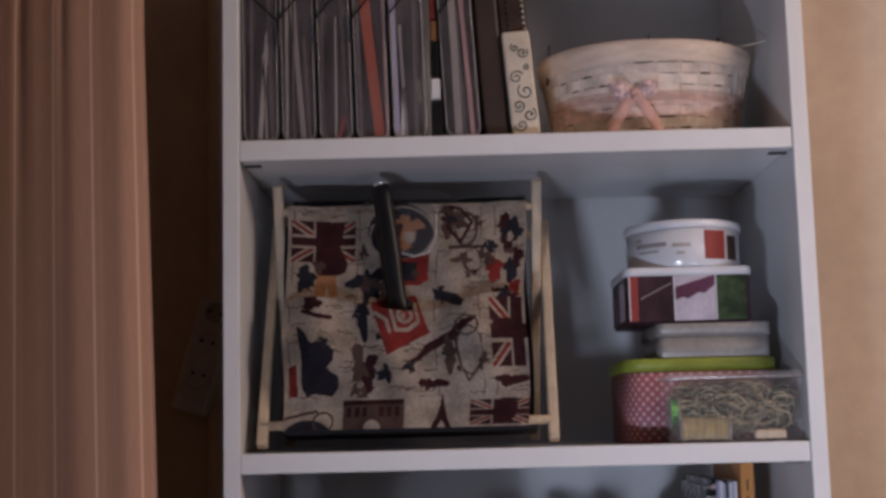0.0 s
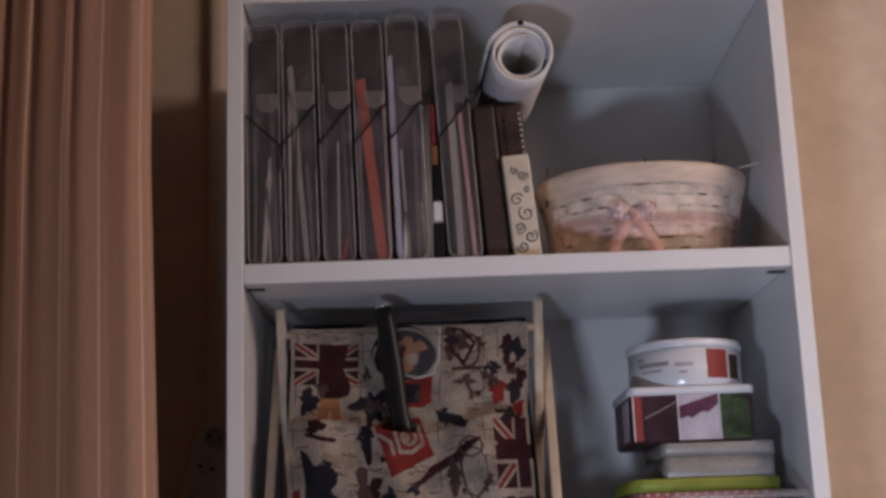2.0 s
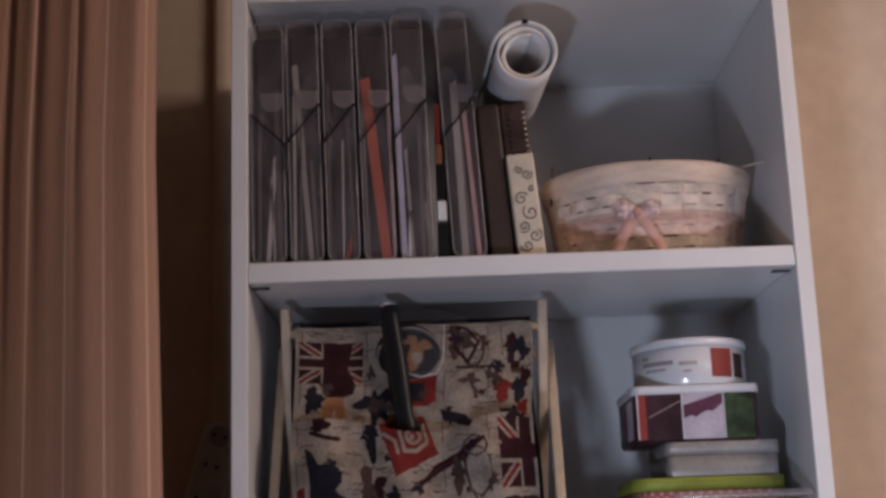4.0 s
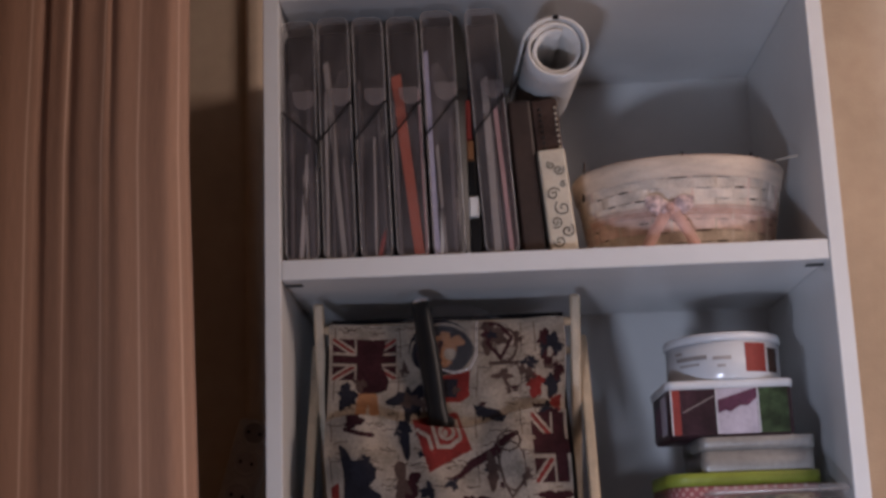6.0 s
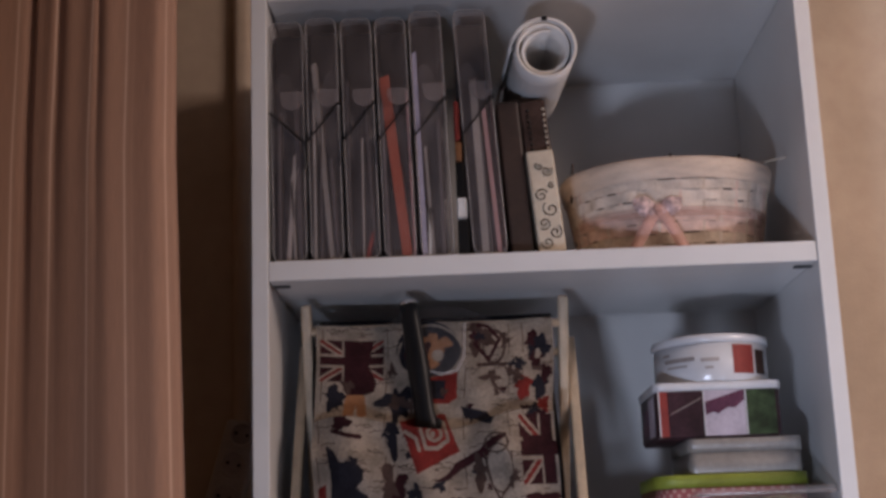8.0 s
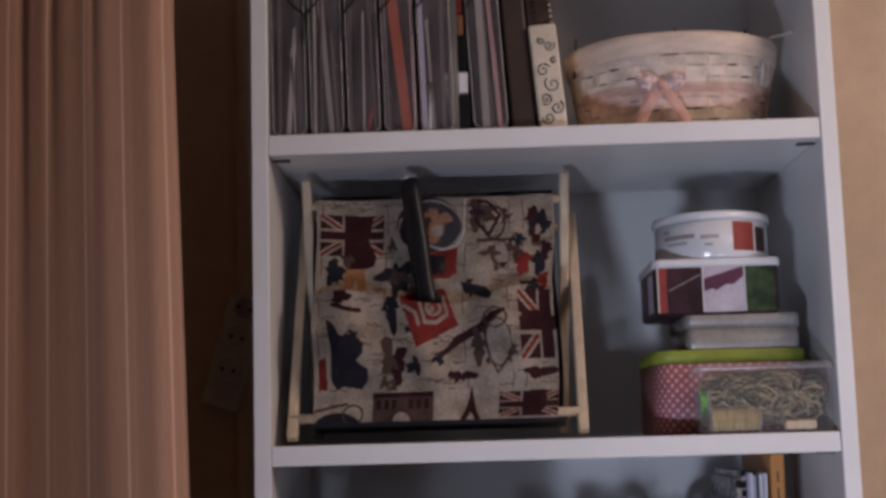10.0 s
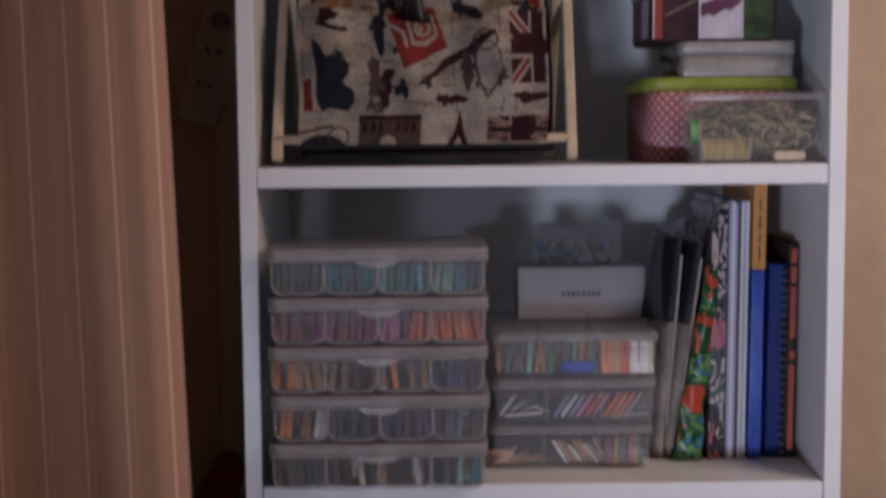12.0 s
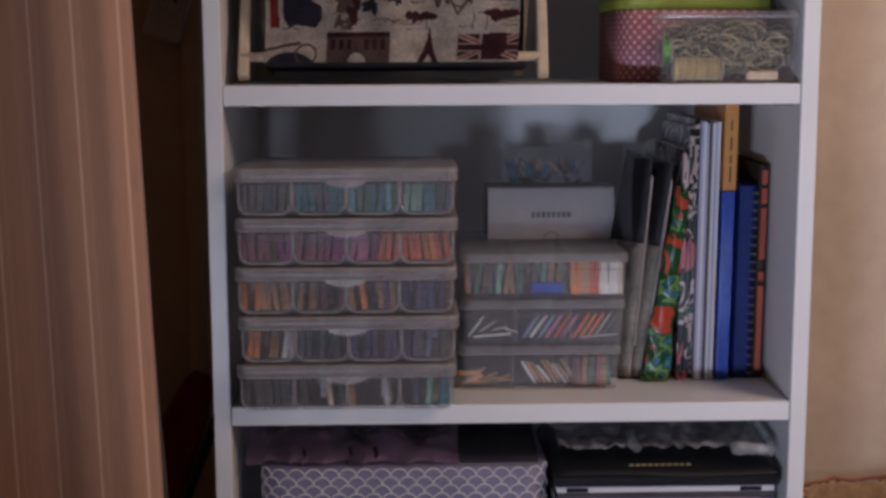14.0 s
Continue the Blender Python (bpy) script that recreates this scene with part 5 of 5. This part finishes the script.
for x0, top, lean, m1 in ((0.5545, 0.345, 0.085, SLEEVE_LOW), (0.5690, 0.338, 0.134, SLEEVE_LOW)):
    th, tl = upright("card_sleeve", x0, x0 + 0.01, top, lean, None, "clear sleeve with charcoal card above and pale card below", "sleeve")
    part("dark_card", boxed((0.002, 0.006, top * 0.58), (0.0075, 0.20, top * 0.93), 0.0008, 1, tl), SLEEVE_CARD, th)
    part("pale_card", boxed((0.002, 0.004, 0.004), (0.0075, 0.20, top * 0.577), 0.0008, 1, tl), m1, th)
    part("white_edge", boxed((0.0078, 0.002, 0.05), (0.0102, 0.12, top * 0.86), 0.0006, 1, tl), PALE, th)
    part("film", sheet(8, 20, lambda u, v, tl=tl, top=top: tl @ Vector((-0.028 + 0.034 * u - 0.010 * (1 - v) * (1 - u), -0.002 - 0.004 * math.sin(u * 5 + v * 9) + 0.06 * (1 - u), 0.002 + (top + 0.006 * math.sin(u * 8)) * v))), FILM, th, "shiny clear film")
    part("face_card", sheet(4, 12, lambda u, v, tl=tl, top=top: tl @ Vector((-0.024 + 0.026 * u - 0.010 * (1 - v) * (1 - u), 0.002 + 0.055 * (1 - u), top * 0.58 + 0.35 * top * v)), 0.0008), SLEEVE_CARD, th)
    part("face_card", sheet(4, 12, lambda u, v, tl=tl, top=top: tl @ Vector((-0.024 + 0.026 * u - 0.012 * (1 - v) * (1 - u), 0.002 + 0.055 * (1 - u), 0.004 + 0.57 * top * v)), 0.0008), m1, th)

th, tl = upright("floral_packet", 0.576, 0.61, 0.285, 0.17, None, "glossy green floral packet with red and blue blooms", "packet")
part("packet", sheet(14, 30, lambda u, v: tl @ Vector((-0.002 + 0.042 * u * (1 - 0.55 * v) + 0.002 * math.sin(v * 17), -0.004 - 0.006 * math.sin(u * 3.1) - 0.0015 * math.sin(v * 31 + u * 9), 0.0005 + (0.278 + 0.006 * math.sin(u * 7)) * v)), 0.002), FLOWER_GREEN, th)
part("packet_back", boxed((0.012, 0.006, 0.0005), (0.020, 0.19, 0.262), 0.002, 1, tl), FLOWER_GREEN, th)

th, tl = upright("floral_folder", 0.628, 0.654, 0.34, 0.012, None, "dark floral folder with pink blossoms, slightly open", "folder")
for k, (a, b, h) in enumerate(((0.000, 0.009, 0.335), (0.0095, 0.0165, 0.366), (0.017, 0.0245, 0.376))):
    part("leaf", boxed((a, 0.004 * k, 0.0), (b, 0.22, h), 0.0012, 1, tl), FLOWER_DARK, th)

th, tl = upright("magazine_stack", 0.6535, 0.683, 0.376, 0.010, None, "bundle of pale lilac-white magazines standing upright", "magazines")
rnd = random.Random(3)
for k in range(7):
    part("magazine", boxed((0.0041 * k, 0.004 * rnd.random(), 0.0), (0.0041 * k + 0.0038, 0.215, 0.370 + 0.006 * rnd.random()), 0.0008, 1, tl), (LILAC, PAPER, LILAC, GREYP, PAPER, LILAC, PAPER)[k], th)

ORANGESP = mat("orange_spine", (0.62, 0.26, 0.06), 0.5, 0.08, 14)
th, tl = upright("hardback_book", 0.6855, 0.7055, 0.397, 0.012, None, "tall blue book with an orange upper spine", "book")
part("blue_spine", boxed((0.0, 0.0, 0.0), (0.0190, 0.21, 0.2745), 0.002, 2, tl), BLUE, th, "glossy blue lower spine")
orange = part("orange_spine", boxed((0.0003, 0.0, 0.2750), (0.0195, 0.21, 0.3990), 0.002, 2, tl), ORANGESP, th, "orange upper spine")
for z0, h in ((0.288, 0.022), (0.314, 0.012), (0.332, 0.020), (0.360, 0.015)):
    part("print_bar", boxed((0.0085, -0.0006, z0), (0.0108, -0.0001, z0 + h), 0.0, 1, tl), BROWN, orange)


def spiral_book(x0, x1, top, cover, wire, label):
    th, tl = upright("spiral_notebook", x0, x1, top, 0.012, None, label, "notebook")
    w = x1 - x0
    part("cover", boxed((0.0, 0.006, 0.0), (0.0022, 0.21, top), 0.0008, 1, tl), cover, th)
    part("page_block", boxed((0.0026, 0.010, 0.0005), (w - 0.0026, 0.208, top - 0.003), 0.0005, 1, tl), cover, th)
    part("cover", boxed((w - 0.0022, 0.006, 0.0), (w, 0.21, top), 0.0008, 1, tl), cover, th)
    for k in range(int(top / 0.0125) if wire else 0):
        bm = bmesh.new()
        zc = 0.008 + 0.0125 * k
        tube(bm, [tl @ Vector((w - 0.002 + 0.0030 * math.cos(a * math.pi / 6), 0.004 + 0.006 * math.sin(a * math.pi / 6), zc + 0.001 * a / 6)) for a in range(12)], 0.0009, 5, True)
        part("wire_loop", bm, wire, th)
    return th, tl


BLUECARD = mat("royal_blue_cover", (0.008, 0.024, 0.15), 0.4, 0.15, 14, spec=0.2)
spiral_book(0.7110, 0.7360, 0.284, BLUECARD, GOLD, "royal blue spiral notebook with a metal wire binding")
th, tl = spiral_book(0.7395, 0.7535, 0.312, BROWN, None, "slim dark notebook with red printed bars on its spine")
for z, h in ((0.012, 0.125), (0.145, 0.012), (0.175, 0.075), (0.256, 0.022), (0.284, 0.020)):
    part("spine_label", boxed((0.003, 0.0030, z), (0.0115, 0.0055, z + h), 0.0005, 1, tl), ORANGE, th)

# ---- the compartment below ----
SCALES = mat("slate_lilac_card", (0.20, 0.185, 0.28), 0.7, 0.08, 14)
SCALE_LINE = mat("white_print_line", (0.72, 0.70, 0.70), 0.7, 0.05, 14)
tray = thing("patterned_box", (0.232, 0.14, C), "slate lilac storage box with a white fish-scale pattern", "box")
TW, TD, TX, TY = 0.398, 0.25, 0.2335, 0.147
part("body", shift(rounded_solid(TW, TD, 0.035, ((0.0006, -0.001), (0.003, 0.0), (0.174, 0.0), (0.1755, -0.002))), TX, TY, C), SCALES, tray, smooth=True)
path = outline(TW + 0.0012, TD + 0.0012, 0.0356, 10)
half = [(TX + x, TY + y) for x, y in path if y < -0.02]
run = [0.0]
for p, q in zip(half, half[1:]):
    run.append(run[-1] + math.dist(p, q))


def on_front(s):
    s = min(run[-1] - 1e-6, max(0.0, s))
    k = max(i for i, r in enumerate(run[:-1]) if r <= s)
    f = (s - run[k]) / (run[k + 1] - run[k])
    return half[k][0] + (half[k + 1][0] - half[k][0]) * f, half[k][1] + (half[k + 1][1] - half[k][1]) * f


R = 0.0118
bm = bmesh.new()
row = 0
z = C + 0.080
while z < C + 0.173:
    s = R + (R if row % 2 else 0)
    while s < run[-1] - R:
        pts = []
        for q in range(13):
            a = math.pi * q / 12
            zz = z + R * math.sin(a)
            if zz < C + 0.1745:
                x, y = on_front(s + R * math.cos(a))
                pts.append((x, y, zz))
        if len(pts) > 4 and max(abs(p[2] - q[2]) for p, q in zip(pts, pts[1:])) < 0.006:
            tube(bm, pts, 0.0011, 4)
        s += 2 * R
    z += R
    row += 1
tagged(part("scale_print", bm, SCALE_LINE, tray, "white fish-scale lines"), kind="stuff")

ORGANZA = mat("purple_organza", (0.21, 0.115, 0.18), 0.45, 0.45, 20, 0.7, 60, alpha=0.46, sheen=0.3)
tissue = thing("organza_bag", (0.2, 0.12, C + 0.176), "crumpled purple organza bag lying on the patterned box", "bag")
part("cloth", sheet(70, 30, lambda u, v: (0.014 + 0.296 * u, 0.030 + 0.20 * v + 0.013 * crumple(u * 5, v, 2.0, 4), C + 0.1785 + max(0.0, 0.034 * math.sin(math.pi * min(1, v * 1.3 + 0.04)) * (0.75 + 0.25 * math.sin(1.2 + 3 * u)) + 0.016 * crumple(u * 4, v * 2, 1.7, 2) * min(1, 0.25 + v * 4))), 0.0008), ORGANZA, tissue)
for k, x in enumerate((0.09, 0.155, 0.19)):
    bm = bmesh.new()
    tube(bm, [(x, 0.034, C + 0.178), (x + 0.006, 0.037, C + 0.190), (x + 0.002, 0.05, C + 0.196)], 0.0022, 6)
    part("drawstring", bm, MAROON, tissue)
felt = thing("felt_bundle", (0.37, 0.13, C + 0.176), "folded bundle of black felt on the patterned box", "felt")
part("felt", sheet(20, 14, lambda u, v: (0.305 + 0.115 * u, 0.040 + 0.19 * v, C + 0.178 + 0.020 * math.sin(math.pi * v) + 0.004 * math.sin(u * 9 + v * 6) * v), 0.003), BLACK_CLOTH, felt)

z = C + 0.0005
for k in range(11):
    h = (0.024, 0.007, 0.015, 0.008, 0.020, 0.010, 0.014, 0.009, 0.017, 0.012, 0.010)[k]
    pad = thing("drawing_pad", (0.60, 0.16, z), "thin white drawing pad lying in a stack" if k % 3 else "dark covered drawing pad lying in a stack", "pad", "stacked drawing pads")
    off = 0.006 * math.sin(k * 2.3)
    part("page_block", boxed((0.446 + off * 0.3, 0.026 + off, z), (0.750 + off * 0.3, 0.27 + off, z + h - 0.002), 0.0008, 1), PAPER if k % 3 else GREYP, pad)
    part("cover", boxed((0.445 + off * 0.3, 0.024 + off, z + h - 0.0019), (0.7515 + off * 0.3, 0.271 + off, z + h - 0.0004), 0.0005, 1), BLACK if k % 2 else LILAC, pad)
    if k == 10:
        for x in (0.458, 0.700):
            part("label", boxed((x, 0.0262 + off - 0.0012, z + 0.001), (x + 0.030, 0.0264 + off - 0.0006, z + 0.007), 0.0, 1), BLACK, pad)
    z += h
album = thing("black_album", (0.60, 0.16, z), "black flat album in shiny film with a gold printed name", "album")
part("lower_cover", boxed((0.440, 0.016, z), (0.755, 0.27, z + 0.016), 0.003, 2), BLACK, album)
part("upper_cover", sheet(24, 12, lambda u, v: (0.441 + 0.313 * u, 0.012 + 0.25 * v, z + 0.018 + 0.022 * v ** 0.6 + 0.002 * math.sin(u * 7)), 0.003), BLACK, album)
for k in range(10):
    part("print_bar", boxed((0.546 + 0.0088 * k, 0.0255, z + 0.0262), (0.552 + 0.0088 * k, 0.0305, z + 0.0282), 0.0, 1), GOLD, album)
film = thing("film_bag", (0.60, 0.14, z + 0.05), "crumpled shiny clear film bag on the black album", "bag")
CRINKLE = mat("shiny_crumpled_film", (0.62, 0.62, 0.64), 0.12, 0.6, 60, 1.0, 90, alpha=0.27, spec=1.0)
part("film", sheet(90, 26, lambda u, v: (0.447 + 0.304 * u + 0.004 * crumple(u * 5, v * 2, 2.0, 9), 0.030 + 0.20 * v + 0.010 * crumple(u * 4, v, 2.0, 6), z + 0.052 + 0.006 * math.sin(math.pi * v) + 0.013 * crumple(u * 8, v * 4, 1.6, 3)), 0.0005), CRINKLE, film)

part("folded_end", sheet(24, 16, lambda u, v: (0.690 + 0.056 * u, 0.030 + (0.010 + 0.003 * crumple(u * 4, v * 3, 1.8, 5)) * math.cos(6.283 * v), z + 0.050 - 0.004 * u + (0.008 + 0.003 * crumple(u * 5, v * 3, 1.6, 8)) * math.sin(6.283 * v)), 0.0005), CRINKLE, film, "rolled shiny end of the film")

# ---- wicker hamper on the floor beside the bookcase ----
WICKER = mat("tan_wicker", (0.42, 0.28, 0.16), 0.7, 0.25, 40, 0.5, 200, rand=0.1)
WICKER_R = mat("reddish_wicker", (0.28, 0.11, 0.06), 0.6, 0.2, 40, 0.4, 200)
hamper = thing("wicker_hamper", (1.04, 0.25, 0), "tall tan wicker hamper with a reddish braided rim", "hamper")


def ham(a, z, g=0.0):
    k = z / 0.57
    c, s = math.cos(a), math.sin(a)
    return Vector((1.045 + (0.145 + 0.025 * k + g) * math.copysign(abs(c) ** 0.6, c), 0.262 + (0.125 + 0.02 * k + g) * math.copysign(abs(s) ** 0.6, s), z))


part("lining", loft(bmesh.new(), [[ham(2 * math.pi * k / 48, z, -0.008) for k in range(48)] for z in (0.001, 0.2, 0.541)], True, False), WICKER, hamper)
for k in range(48):
    bm = bmesh.new()
    tube(bm, [ham(2 * math.pi * k / 48, 0.002 + 0.135 * q, 0.0) for q in range(5)], 0.0082, 6, flat=0.7)
    part("stake", bm, WICKER, hamper, smooth=True)
for k in range(14):
    bm = bmesh.new()
    tube(bm, [ham(2 * math.pi * q / 96, 0.02 + 0.0370 * k, 0.005 * math.cos(math.pi * q / 1 + math.pi * k)) for q in range(96)], 0.0045, 5, True)
    part("weaver", bm, WICKER_R if k == 13 else WICKER, hamper)
bm = bmesh.new()
tube(bm, [ham(2 * math.pi * q / 96, 0.545 + 0.002 * math.sin(q * 0.9), 0.003 * math.cos(q * 1.3)) for q in range(96)], 0.0034, 7, True)
part("rim", bm, WICKER_R, hamper, "reddish braided rim", smooth=True)
rnd = random.Random(8)
for k in range(9):
    a = rnd.uniform(3.2, 5.6)
    p = ham(a, 0.545)
    bm = bmesh.new()
    tube(bm, [p, p + Vector((rnd.uniform(-0.03, 0.03), -0.004, 0.010)), p + Vector((rnd.uniform(-0.05, 0.05), -0.008, rnd.uniform(0.006, 0.018)))], 0.0010, 5)
    part("loose_strand", bm, WICKER_R, hamper)
